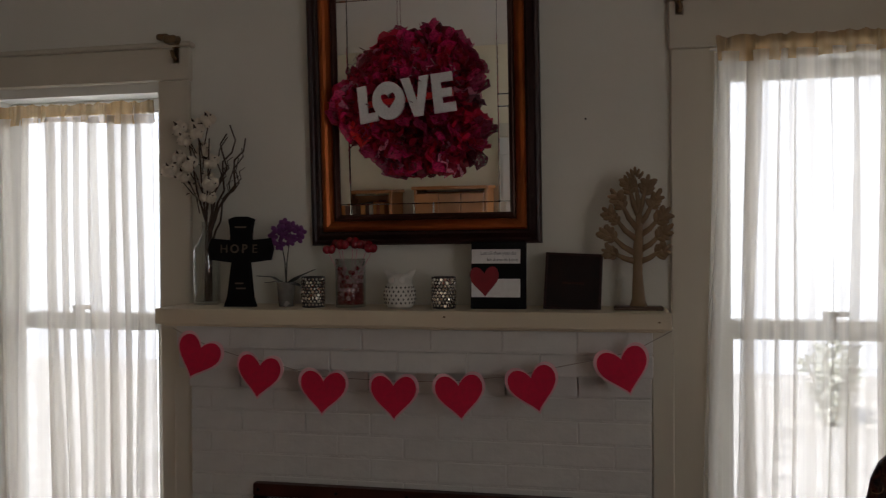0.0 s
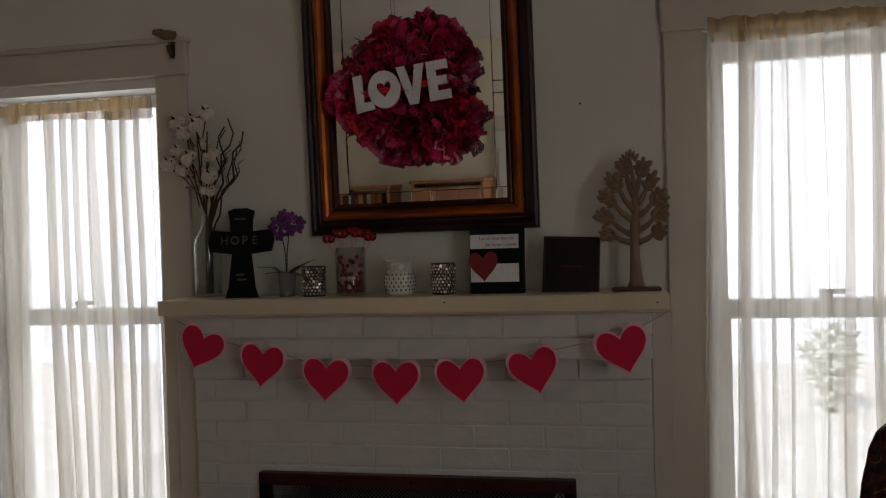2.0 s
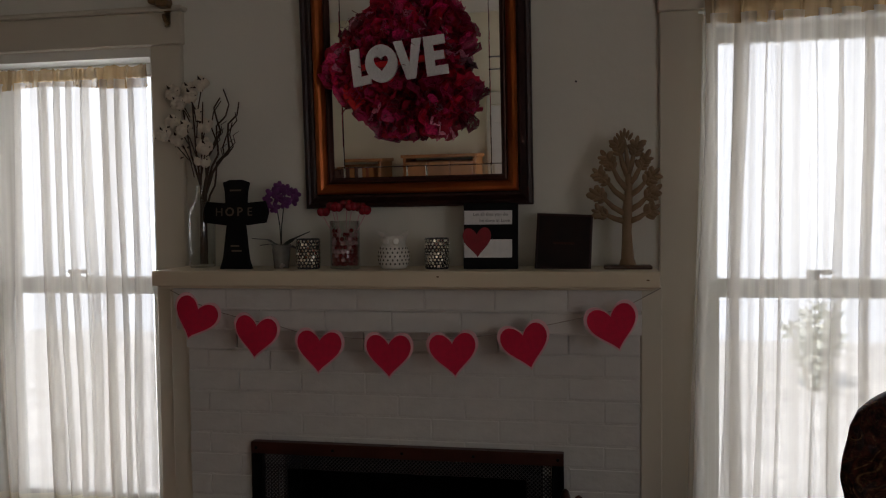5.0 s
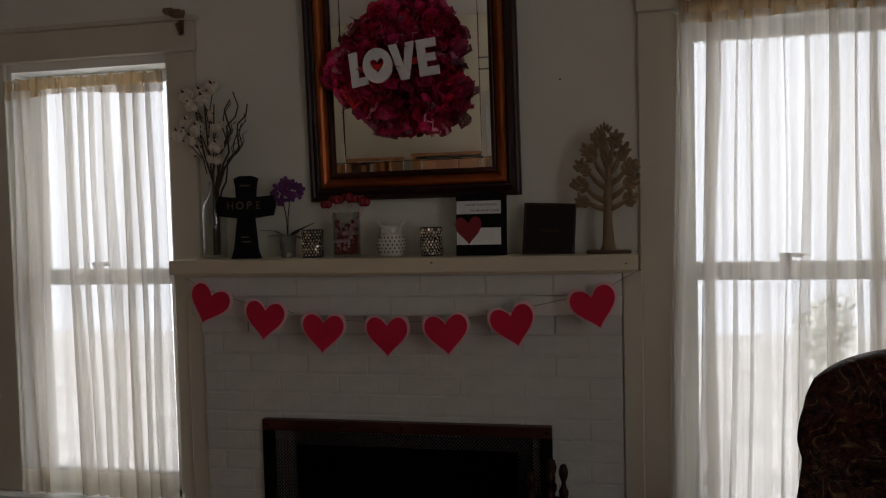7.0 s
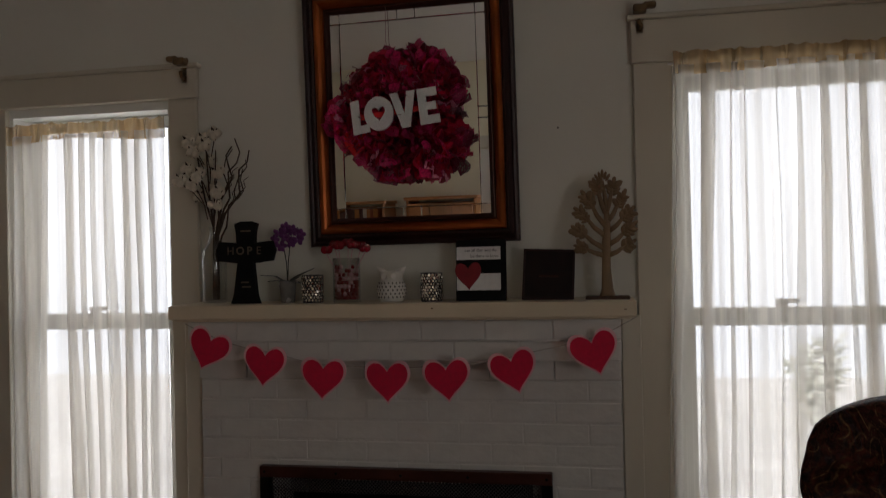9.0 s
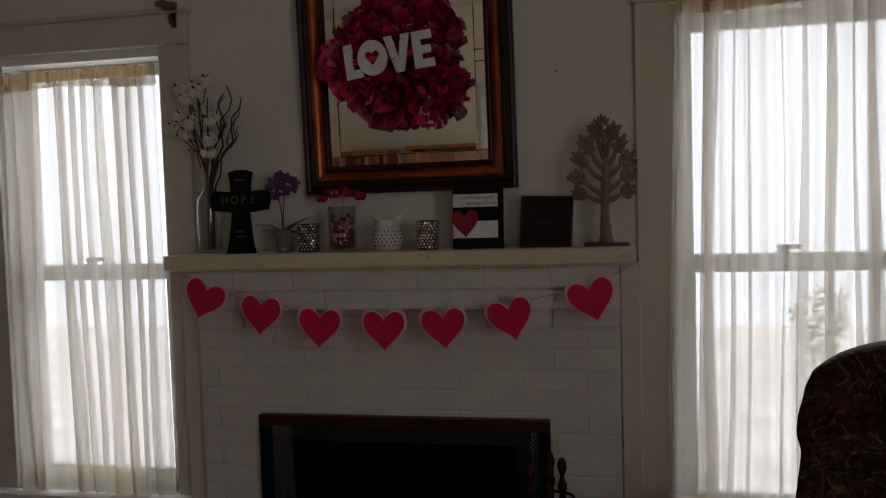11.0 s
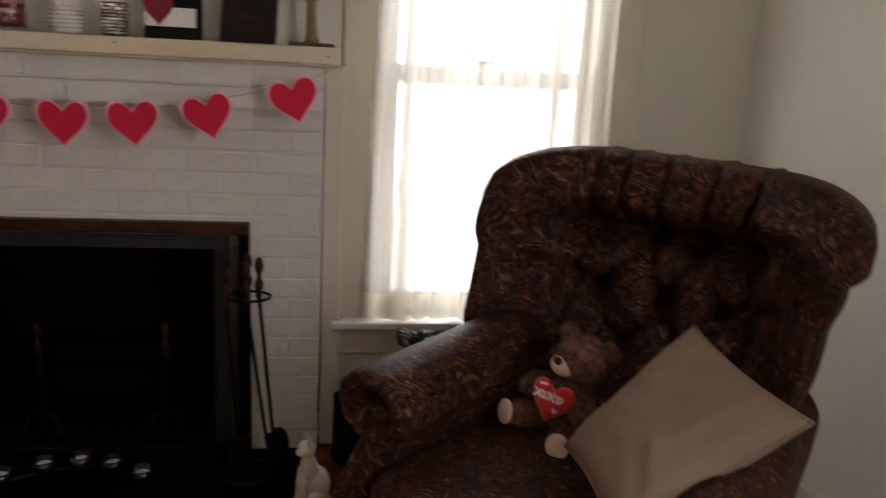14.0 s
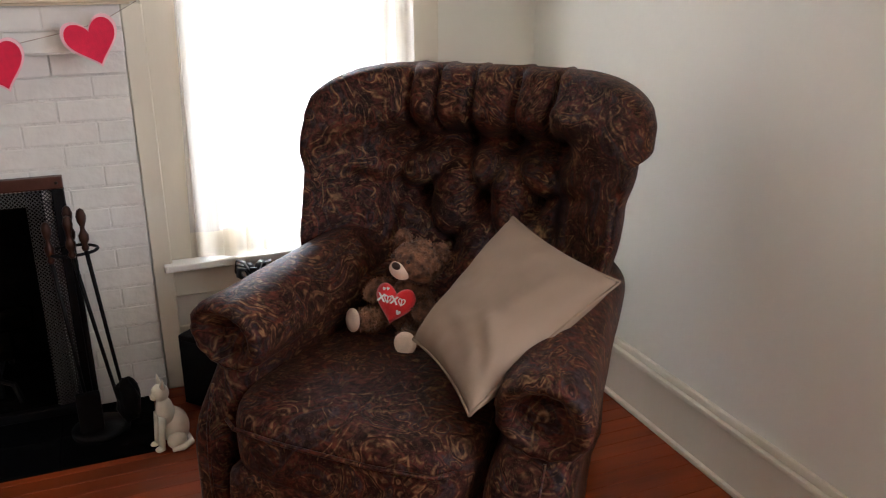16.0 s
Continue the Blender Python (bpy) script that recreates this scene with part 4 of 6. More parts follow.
# teddy bear seated on the cushion
def bear_mesh():
    bm = bmesh.new()
    slots = []

    def lump(slot, c, s, turn=(0, 0, 0), rough=0.06):
        n0 = len(bm.faces)
        blob(c, s, turn, bm, 24, 16, rough)
        slots.append((n0, slot))

    lump(0, (0, 0, 0.075), (0.062, 0.056, 0.082))
    lump(0, (0.004, -0.008, 0.200), (0.070, 0.062, 0.058))
    for s in (-1, 1):
        lump(0, (s * 0.060, 0.008, 0.238), (0.024, 0.015, 0.024))
        lump(0, (s * 0.070, -0.052, 0.105), (0.028, 0.048, 0.026), (20, 0, s * 20))
        lump(0, (s * 0.060, -0.075, 0.030), (0.033, 0.066, 0.032), (0, 0, s * 20))
        lump(1, (s * 0.083, -0.134, 0.034), (0.029, 0.011, 0.032), (0, 0, s * 20), 0.0)
        lump(2, (s * 0.024 - 0.014, -0.066, 0.214), (0.006, 0.005, 0.006), (0, 0, 0), 0.0)
    lump(1, (-0.014, -0.056, 0.182), (0.033, 0.022, 0.025), (0, 0, 0), 0.02)
    lump(2, (-0.018, -0.076, 0.196), (0.013, 0.007, 0.010), (0, 0, 0), 0.0)
    bm.faces.ensure_lookup_table()
    for k, (n0, slot) in enumerate(slots):
        n1 = slots[k + 1][0] if k + 1 < len(slots) else len(bm.faces)
        for f in bm.faces[n0:n1]:
            f.material_index = slot
    # tufts of fur
    rng = random.Random(5)
    for f in list(bm.faces):
        if f.material_index == 0:
            for q in range(2):
                c = f.calc_center_median() + Vector([rng.uniform(-0.004, 0.004) for _ in range(3)])
                d = (f.normal + Vector([rng.uniform(-0.6, 0.6) for _ in range(3)])).normalized() * rng.uniform(0.005, 0.009)
                o = d.orthogonal().normalized() * 0.0016
                bm.faces.new((bm.verts.new(c + o), bm.verts.new(c - o), bm.verts.new(c + d)))
    return bm


BEAR = M @ pose(-0.100, -0.020, 0.462, -6, 9, -9) @ Matrix.Scale(0.96, 4)
bear = part("teddy_bear", bear_mesh(), [FUR, MUZZLE, DARKNOSE], smooth=True)
bear.matrix_world = BEAR
tagged(bear, "seated brown plush bear holding a red heart, on the seat", "soft toy")
hb = bmesh.new()
n = 40
layers = []
for sc, off in ((0.0, 0.020), (0.45, 0.018), (0.8, 0.011), (1.0, 0.0), (0.8, -0.011), (0.45, -0.018), (0.0, -0.02)):
    layers.append([hb.verts.new((x * sc, -off, 0.058 + (z - 0.058) * sc)) for x, z in heart_pts(0.118, 0.108)])
for a, b in zip(layers, layers[1:]):
    for i in range(n):
        hb.faces.new((a[i], a[(i + 1) % n], b[(i + 1) % n], b[i]))
bmesh.ops.remove_doubles(hb, verts=hb.verts, dist=1e-5)
bmesh.ops.recalc_face_normals(hb, faces=hb.faces)
heart = part("heart", hb, REDPLUSH, bear, "stuffed red heart with white stitching", smooth=True)
heart.matrix_basis = pose(0.008, -0.100, 0.048, -12, -2, 8) @ Matrix.Scale(0.95, 4)
for x in (-0.032, 0.006):
    lettering("X", 0.030, WHITEINK, heart, pose(x, -0.0205, 0.070 + 0.06 * x, 90, -3, 0), name="stitched_letter", bold=0.0010)
for x in (-0.013, 0.028):
    st = part("stitched_heart", tube([(px, 0, pz) for px, pz in heart_pts(0.019, 0.019, 20)] + [(0, 0, 0)], 0.0016, 6), WHITEINK, heart)
    st.matrix_basis = pose(x, -0.0205 + 0.1 * abs(x) ** 1.4, 0.060 + 0.06 * x, 0, -3, 0)
for x, z, w in ((-0.033, 0.088, 0.009), (-0.022, 0.091, 0.009), (0.022, 0.034, 0.014)):
    st = part("stitched_heart", outline_solid(heart_pts(w, w, 20), 0.0015), WHITEINK, heart)
    st.matrix_basis = pose(x, -0.0165 if z > 0.05 else -0.0185, z, 0, 10, 0)


# ---- cat figures, speaker box, dark bow ----
GLAZE = mat("cream_cat_glaze", (0.72, 0.68, 0.55), 0.3, var=0.2, scale=14, coat=0.3)
GREYGLAZE = mat("grey_white_cat_glaze", (0.62, 0.64, 0.62), 0.35, var=0.45, scale=16, coat=0.2)


def cat_figure(m, material, label, s):
    bm = bmesh.new()
    blob((0, 0.01, 0.055), (0.036, 0.048, 0.056), (12, 0, 0), bm, 18, 12)
    blob((0, -0.014, 0.100), (0.028, 0.030, 0.055), (8, 0, 0), bm, 18, 12)
    blob((0, -0.024, 0.165), (0.026, 0.028, 0.024), (0, 0, 0), bm, 18, 12)
    blob((0, -0.047, 0.158), (0.013, 0.012, 0.010), (0, 0, 0), bm, 12, 8)
    for q in (-1, 1):
        g = bmesh.ops.create_cone(bm, cap_ends=True, segments=10, radius1=0.011, radius2=0.001, depth=0.03)
        bmesh.ops.transform(bm, matrix=pose(q * 0.015, -0.02, 0.196, 0, q * 14, 0), verts=g["verts"])
        tube([(q * 0.016, -0.034, 0.10), (q * 0.017, -0.042, 0.05), (q * 0.017, -0.046, 0.004)], [0.013, 0.010, 0.010], 10, bm)
        blob((q * 0.017, -0.054, 0.007), (0.011, 0.016, 0.008), (0, 0, 0), bm, 12, 8)
        blob((q * 0.030, 0.0, 0.026), (0.016, 0.034, 0.026), (0, 0, 0), bm, 14, 10)
    tube([(0.0, 0.05, 0.01), (0.035, 0.045, 0.009), (0.05, 0.01, 0.009), (0.045, -0.025, 0.009)], [0.010, 0.010, 0.009, 0.006], 10, bm)
    bmesh.ops.scale(bm, vec=(s, s * 0.82, s), verts=bm.verts)
    ob = part("cat_figurine", bm, material, smooth=True)
    ob.matrix_world = m
    return tagged(ob, label, "cat figurine", "cat figurines by the hearth")


cat_figure(pose(0.600, -0.325, 0, 0, 0, -72), GLAZE, "small cream ceramic cat sitting beside the hearth", 1.09)
cat_figure(pose(-0.63, -0.26, 0.006, 0, 0, 35), GREYGLAZE, "larger grey and white ceramic cat on the hearth", 1.55)

BLACKBOX = mat("black_speaker_vinyl", (0.006, 0.006, 0.0065), 0.75, spec=0.06, var=0.3, scale=30, bump=0.2, bump_scale=120)
speaker = thing("speaker_box", pose(0.655, -0.108, 0, 0, 0, -47), "black floor speaker box between hearth and armchair", "speaker")
part("cabinet", box(0.0, 0.32, 0.0, 0.20, 0.012, 0.254, 0.006, 2), BLACKBOX, speaker)
part("grille", box(0.012, 0.308, -0.010, 0.0, 0.03, 0.24, 0.004), BLACKBOX, speaker)
for x in (0.03, 0.29):
    for y in (0.03, 0.17):
        part("foot", lathe([(0, 0), (0.012, 0), (0.012, 0.012), (0, 0.012)], 10, at=(x, y, 0)), BLACKBOX, speaker)
RIBBON = mat("black_satin_ribbon", (0.006, 0.006, 0.007), 0.42, spec=0.25, var=0.3, scale=30)
bow = thing("ribbon_bow", pose(0.905, -0.15, 0.254), "shiny black ribbon bow standing on the speaker box", "bow")
rng = random.Random(3)
part("stem", tube([(0, 0, 0), (0.004, 0, 0.08), (0, 0, 0.17)], [0.022, 0.010, 0.010], 10), RIBBON, bow)
for i in range(14):
    a = i * 0.9
    d = Vector((math.cos(a), math.sin(a), 0))
    up = 0.03 + 0.035 * rng.random()
    pts = [Vector((0, 0, 0.165)) + d * r + Vector((0, 0, z)) for r, z in ((0.0, 0.0), (0.03, up * 0.9), (0.055, up), (0.06, up * 0.5), (0.035, up * 0.1), (0.0, 0.0))]
    bm = bmesh.new()
    side = d.cross(Vector((0, 0, 1))) * 0.011
    rows = [(bm.verts.new(p_ + side), bm.verts.new(p_ - side)) for p_ in pts]
    for q, r in zip(rows, rows[1:]):
        bm.faces.new((q[0], r[0], r[1], q[1]))
    ob = part("loop", bm, RIBBON, bow, smooth=True)
    md = ob.modifiers.new("thickness", "SOLIDIFY")
    md.thickness = 0.001

# ---- mirror over the mantel ----
GILT = mat("worn_gilt_band", (0.36, 0.088, 0.018), 0.36, metal=0.75, var=0.45, scale=7, bump=0.12, bump_scale=50, stretch=(1, 1, 1))
WINEDARK = mat("dark_wine_moulding", (0.026, 0.006, 0.004), 0.35, metal=0.2, var=0.4, scale=12, bump=0.35, bump_scale=70)
SILVER, nt, p = shader("mirror_silver")
p.inputs["Base Color"].default_value, p.inputs["Metallic"].default_value, p.inputs["Roughness"].default_value = (0.95, 0.955, 0.94, 1), 1.0, 0.012


def rect_ring(x0, x1, z0, z1, profile):
    """A mitred frame: profile lists (inset from the outer edge, height towards the room)."""
    bm = bmesh.new()
    rows = []
    for d, y in profile:
        rows.append([bm.verts.new(c) for c in ((x0 + d, -y, z0 + d), (x1 - d, -y, z0 + d), (x1 - d, -y, z1 - d), (x0 + d, -y, z1 - d))])
    for a, b in zip(rows, rows[1:]):
        for k in range(4):
            bm.faces.new((a[k], a[(k + 1) % 4], b[(k + 1) % 4], b[k]))
    bmesh.ops.recalc_face_normals(bm, faces=bm.faces)
    return bm


MX, MZ = 0.3518, 0.859
mirror = thing("wall_mirror", pose(-0.0464, 0.071, 1.495, 2.02, -0.35, -0.8), "large wall mirror in a gilt and dark wine frame", "mirror")
part("outer_moulding", rect_ring(-MX, MX, 0, MZ, [(0, 0), (0, 0.022), (0.004, 0.028), (0.012, 0.030), (0.018, 0.026), (0.024, 0.030), (0.032, 0.036), (0.038, 0.034), (0.042, 0.028)]), WINEDARK, mirror, "dark wine outer moulding")
part("gilt_band", rect_ring(-MX, MX, 0, MZ, [(0.042, 0.024), (0.042, 0.036), (0.048, 0.041), (0.056, 0.041), (0.064, 0.036), (0.072, 0.028), (0.074, 0.020)]), GILT, mirror, "worn copper-gold band")
part("inner_lip", rect_ring(-MX, MX, 0, MZ, [(0.074, 0.020), (0.077, 0.024), (0.081, 0.025), (0.086, 0.021), (0.0910, 0.014), (0.0910, 0.004)]), WINE, mirror, "dark inner lip")
part("backing", box(-MX + 0.02, MX - 0.02, -0.006, 0.0, 0.02, MZ - 0.02), WINEDARK, mirror)
gx, gz0, gz1, bw = MX - 0.09, 0.09, MZ - 0.09, 0.034
part("mirror_pane", box(-gx + bw, gx - bw, -0.010, -0.0065, gz0 + bw, gz1 - bw, 0.0015), SILVER, mirror)


def bevel_strip(x0, x1, z0, z1, tx, tz):
    b = box(-(x1 - x0) / 2 + 0.0008, (x1 - x0) / 2 - 0.0008, -0.0115, -0.0068, -(z1 - z0) / 2 + 0.0008, (z1 - z0) / 2 - 0.0008, 0.0018)
    ob = part("bevel_strip", b, SILVER, mirror)
    ob.matrix_basis = pose((x0 + x1) / 2, 0, (z0 + z1) / 2, tx, 0, tz)


for x0, x1 in ((-gx + bw, -0.03), (-0.03, 0.03), (0.03, gx - bw)):
    s = 0.5 if x0 == -0.03 else 1
    bevel_strip(x0, x1, gz0, gz0 + bw, 0.5 * s, 0)
    bevel_strip(x0, x1, gz1 - bw, gz1, 1.2 * s, 0)
for z0, z1 in ((gz0 + bw, 0.40), (0.40, 0.436), (0.436, gz1 - bw)):
    s = 0.5 if z0 == 0.40 else 1
    bevel_strip(-gx, -gx + bw, z0, z1, 0, -1.2 * s)
    bevel_strip(gx - bw, gx, z0, z1, 0, 1.2 * s)
for x0 in (-gx, gx - bw):
    for z0 in (gz0, gz1 - bw):
        bevel_strip(x0, x0 + bw, z0, z0 + bw, 0.3, 0.3)

# ---- ruffled wreath with the word ----
def mesh_ribbon(name, color, rough, see):
    m, nt, p = shader(name)
    N, L = nt.nodes.new, nt.links.new
    co, nz, rg, mx, tr = N("ShaderNodeTexCoord"), N("ShaderNodeTexNoise"), N("ShaderNodeMapRange"), N("ShaderNodeMixShader"), N("ShaderNodeBsdfTransparent")
    nz.inputs["Scale"].default_value = 160
    L(co.outputs["Object"], nz.inputs["Vector"])
    rg.inputs["From Min"].default_value, rg.inputs["From Max"].default_value = 0.35, 0.55
    rg.inputs["To Min"].default_value, rg.inputs["To Max"].default_value = 1 - see, 1.0
    L(nz.outputs["Fac"], rg.inputs["Value"])
    isl = N("ShaderNodeNewGeometry")
    hsv = N("ShaderNodeHueSaturation")
    r2 = N("ShaderNodeMapRange")
    r2.inputs["To Min"].default_value, r2.inputs["To Max"].default_value = 0.35, 1.6
    L(isl.outputs["Random Per Island"], r2.inputs["Value"])
    L(r2.outputs["Result"], hsv.inputs["Value"])
    hsv.inputs["Color"].default_value = (*color, 1)
    L(hsv.outputs["Color"], p.inputs["Base Color"])
    p.inputs["Roughness"].default_value = rough
    L(rg.outputs["Result"], mx.inputs["Fac"])
    L(tr.outputs["BSDF"], mx.inputs[1])
    L(p.outputs["BSDF"], mx.inputs[2])
    L(mx.outputs["Shader"], nt.nodes["Material Output"].inputs["Surface"])
    return m


CRIMSON = mesh_ribbon("crimson_deco_mesh", (0.46, 0.006, 0.040), 0.4, 0.22)
MAGENTA = mesh_ribbon("magenta_tulle", (0.50, 0.012, 0.10), 0.5, 0.45)
PALETULLE = mesh_ribbon("pale_pink_tulle", (0.66, 0.24, 0.34), 0.5, 0.55)
TINSEL = mat("silver_pink_tinsel", (0.75, 0.55, 0.58), 0.2, metal=0.85, var=0.3, scale=50)
GLITTERWHITE = mat("white_glitter_board", (0.80, 0.79, 0.78), 0.55, var=0.10, scale=180, bump=0.3, bump_scale=500)

WC = Vector((-0.096, 0.0, 1.910))
wreath = thing("love_wreath", pose(WC.x, 0.012, WC.z), "crimson and magenta ruffled mesh wreath with a white LOVE sign", "wreath")
part("backing_board", box(-0.13, 0.13, 0.0, 0.006, -0.12, 0.12, 0.003), REDPLUSH, wreath)
part("hanger", tube([(0, 0.004, 0.1), (-0.02, 0.006, 0.25), (-0.02, 0.01, 0.38)], 0.0012, 5), TINSEL, wreath)


RIM = (0.208, 0.272, 0.266, 0.202, 0.184, 0.166, 0.210, 0.176, 0.182, 0.214, 0.250, 0.300)


def rim(a):
    """How far the wreath's uneven edge lies from its middle, at angle a."""
    k = (a / (2 * math.pi) * 12) % 12
    i = int(k)
    return RIM[i] + (RIM[(i + 1) % 12] - RIM[i]) * (k - i)


def ruffles(count, seed, lo, hi, flat, reach):
    """Gathered loops of mesh ribbon that stand out in all directions, each with a rounded, crumpled edge."""
    rng = random.Random(seed)
    bm = bmesh.new()
    for i in range(count):
        a = rng.uniform(0, 2 * math.pi)
        r = math.sqrt(rng.uniform(0.01, 1))
        far = rim(a) * reach * r
        base = Vector((far * math.cos(a), -0.010 - 0.035 * rng.random() * (1 - r * 0.6), far * math.sin(a)))
        out = Vector((math.cos(a) * r * 1.1 + rng.uniform(-0.7, 0.7), -flat + rng.uniform(-0.5, 0.3), math.sin(a) * r * 1.1 + rng.uniform(-0.7, 0.7))).normalized()
        side = out.cross(Vector((rng.uniform(-1, 1), rng.uniform(-1, 1), rng.uniform(-1, 1)))).normalized()
        up = out.cross(side)
        l, w, ph, curl = rng.uniform(lo, hi), rng.uniform(0.026, 0.060), rng.uniform(0, 6), rng.uniform(-0.5, 0.5)
        n = 9
        rows = []
        for t, spread in ((0.0, 0.12), (0.35, 0.62), (0.7, 0.95), (1.0, 0.92)):
            row = []
            for k in range(n):
                s = -1 + 2 * k / (n - 1)
                jag = rng.uniform(-0.10, 0.06) if t == 1.0 else 0
                row.append(bm.verts.new(base + out * l * (t * (1 - 0.30 * s * s) + jag) + side * w * s * spread + up * (0.010 * spread * math.sin(ph + k * 1.7) + curl * l * t * t)))
            rows.append(row)
        for p_, q_ in zip(rows, rows[1:]):
            for k in range(n - 1):
                bm.faces.new((p_[k], p_[k + 1], q_[k + 1], q_[k]))
    return bm


tagged(part("ruffle_mass", ruffles(300, 14, 0.040, 0.066, 0.9, 0.78), CRIMSON, wreath, "crimson mesh ruffles", smooth=True), kind="stuff")
tagged(part("tulle_mass", ruffles(150, 15, 0.05, 0.080, 0.5, 0.78), MAGENTA, wreath, "sheer magenta tulle ruffles", smooth=True), kind="stuff")
tagged(part("pale_tulle", ruffles(26, 17, 0.035, 0.06, 0.6, 0.86), PALETULLE, wreath, "pale pink tulle puffs", smooth=True), kind="stuff")
bm = bmesh.new()
rng = random.Random(9)
for i in range(110):
    c = Vector((rng.uniform(-0.14, 0.17), -0.055 - 0.025 * rng.random(), rng.uniform(-0.15, 0.16)))
    d = Vector((rng.uniform(-1, 1), rng.uniform(-0.6, 0.2), rng.uniform(-1, 1))).normalized()
    o = d.orthogonal().normalized() * rng.uniform(0.001, 0.0025)
    pts = [c + d * 0.016 * t + d.cross(o).normalized() * 0.006 * math.sin(3 * t) for t in (0, 0.5, 1.0, 1.6)]
    rows = [(bm.verts.new(q + o), bm.verts.new(q - o)) for q in pts]
    for q, r in zip(rows, rows[1:]):
        bm.faces.new((q[0], r[0], r[1], q[1]))
tagged(part("tinsel", bm, TINSEL, wreath, "glittering silver and pink tinsel strips"), kind="stuff")
fh = part("felt_heart", outline_solid(heart_pts(0.085, 0.08), 0.012, 0.003), REDPLUSH, wreath, "red felt heart")
fh.matrix_basis = pose(-0.115, -0.062, -0.135, 0, 8, 0)

word = part("word_board", box(-0.14, 0.14, 0.012, 0.03, -0.010, 0.008, 0.001), REDPLUSH, wreath, "white LOVE letters joined in one sign")
word.matrix_basis = pose(0.029, -0.100, -0.002, 0, -6, 0) @ Matrix.Scale(0.96, 4)


def letter(name, bm, x):
    ob = part(name, bm, GLITTERWHITE, word)
    ob.location = (x, 0, 0)


H = 0.058
letter("letter", outline_solid([(-0.027, -H), (0.030, -H + 0.004), (0.030, -H + 0.030), (0.0, -H + 0.028), (0.002, H - 0.004), (-0.027, H - 0.006)], 0.012, 0.002), -0.118)
letter("letter", outline_solid([(-0.043, H), (-0.016, H), (0.0, -0.012), (0.014, H), (0.042, H), (0.014, -H), (-0.014, -H)], 0.012, 0.002), 0.033)
letter("letter", outline_solid([(-0.032, -H), (0.034, -H), (0.034, -H + 0.027), (-0.004, -H + 0.027), (-0.004, -0.013), (0.026, -0.013), (0.026, 0.012), (-0.004, 0.012), (-0.004, H - 0.027), (0.032, H - 0.027), (0.032, H), (-0.032, H)], 0.012, 0.002), 0.113)
bm = bmesh.new()
n = 40
inner = heart_pts(0.044, 0.046, n)
outer = [(0.049 * math.sin(2 * math.pi * i / n), 0.056 * math.cos(2 * math.pi * i / n)) for i in range(n)]
rows = [[bm.verts.new((x, y, z)) for x, z in outer] for y in (0, 0.012)] + [[bm.verts.new((x, y, z - 0.024)) for x, z in inner] for y in (0.012, 0)]
rows.append(rows[0])
for a, b in zip(rows, rows[1:]):
    for i in range(n):
        bm.faces.new((a[i], a[(i + 1) % n], b[(i + 1) % n], b[i]))
bmesh.ops.recalc_face_normals(bm, faces=bm.faces)
letter("letter", bm, -0.052)

# ---- heart garland ----
PINKCARD = mat("pale_pink_card", (0.86, 0.50, 0.54), 0.7, var=0.06, scale=40)
REDCARD = mat("crimson_felt_card", (0.66, 0.009, 0.052), 0.8, var=0.12, scale=60, bump=0.15, bump_scale=300)
TWINE = mat("grey_twine", (0.35, 0.31, 0.26), 0.9, var=0.2, scale=100)
garland = thing("heart_garland", pose(0, -0.147, 0), "string of seven crimson card hearts with pink edges under the mantel", "garland")
HEARTS = ((-0.703, 1.112, 22), (-0.495, 1.058, 7), (-0.301, 1.018, 4), (-0.091, 1.010, 0), (0.099, 1.017, -5), (0.311, 1.045, -14), (0.547, 1.100, -15))
line = [(-0.757, 0.006, 1.255)]
for i, (x, z, tilt) in enumerate(HEARTS):
    h = part("heart", outline_solid(heart_pts(0.146, 0.135, 44), 0.003, 0.0006), PINKCARD, garland, "pale pink heart backing")
    h.matrix_basis = pose(x, 0, z - 0.004, 2, tilt, (-1) ** i * 3)
    f = part("heart_face", outline_solid(heart_pts(0.130, 0.119, 44), 0.004, 0.001), REDCARD, h, "crimson felt heart")
    f.location = (0, -0.0034, 0.008)
    for s in (-0.04, 0.04):
        q = h.matrix_basis @ Vector((s, 0.005, 0.112))
        line.append((q.x, q.y, q.z))
line.append((0.653, 0.004, 1.268))
part("string", tube(line, 0.0012, 6), TWINE, garland)

# ---- things on the mantel ----
TOP = 1.312
vase = thing("glass_vase", pose(-0.722, 0.0, TOP), "clear bottle-necked glass vase holding cotton stems", "vase")
v = part("bottle", lathe([(0, 0.002), (0.036, 0.002), (0.040, 0.008), (0.041, 0.15), (0.038, 0.178), (0.024, 0.20), (0.016, 0.215), (0.015, 0.25), (0.018, 0.256), (0.0155, 0.256), (0.0125, 0.25), (0.0135, 0.215), (0.021, 0.198), (0.035, 0.176), (0.038, 0.15), (0.037, 0.012), (0, 0.010)], 36), JAR, vase, smooth=True)
TWIG = mat("brown_twig", (0.07, 0.042, 0.026), 0.8, var=0.4, scale=40, bump=0.5, bump_scale=80)
COTTON = mat("cotton_boll", (0.78, 0.70, 0.57), 0.95, var=0.12, scale=60, bump=0.6, bump_scale=150)
HUSK = mat("dry_cotton_husk", (0.045, 0.026, 0.015), 0.85, var=0.4, scale=50)
stems = thing("cotton_stems", pose(-0.722, 0.0, TOP + 0.012), "dried cotton branches with white bolls and dark husks", "dried flowers")
rng = random.Random(11)
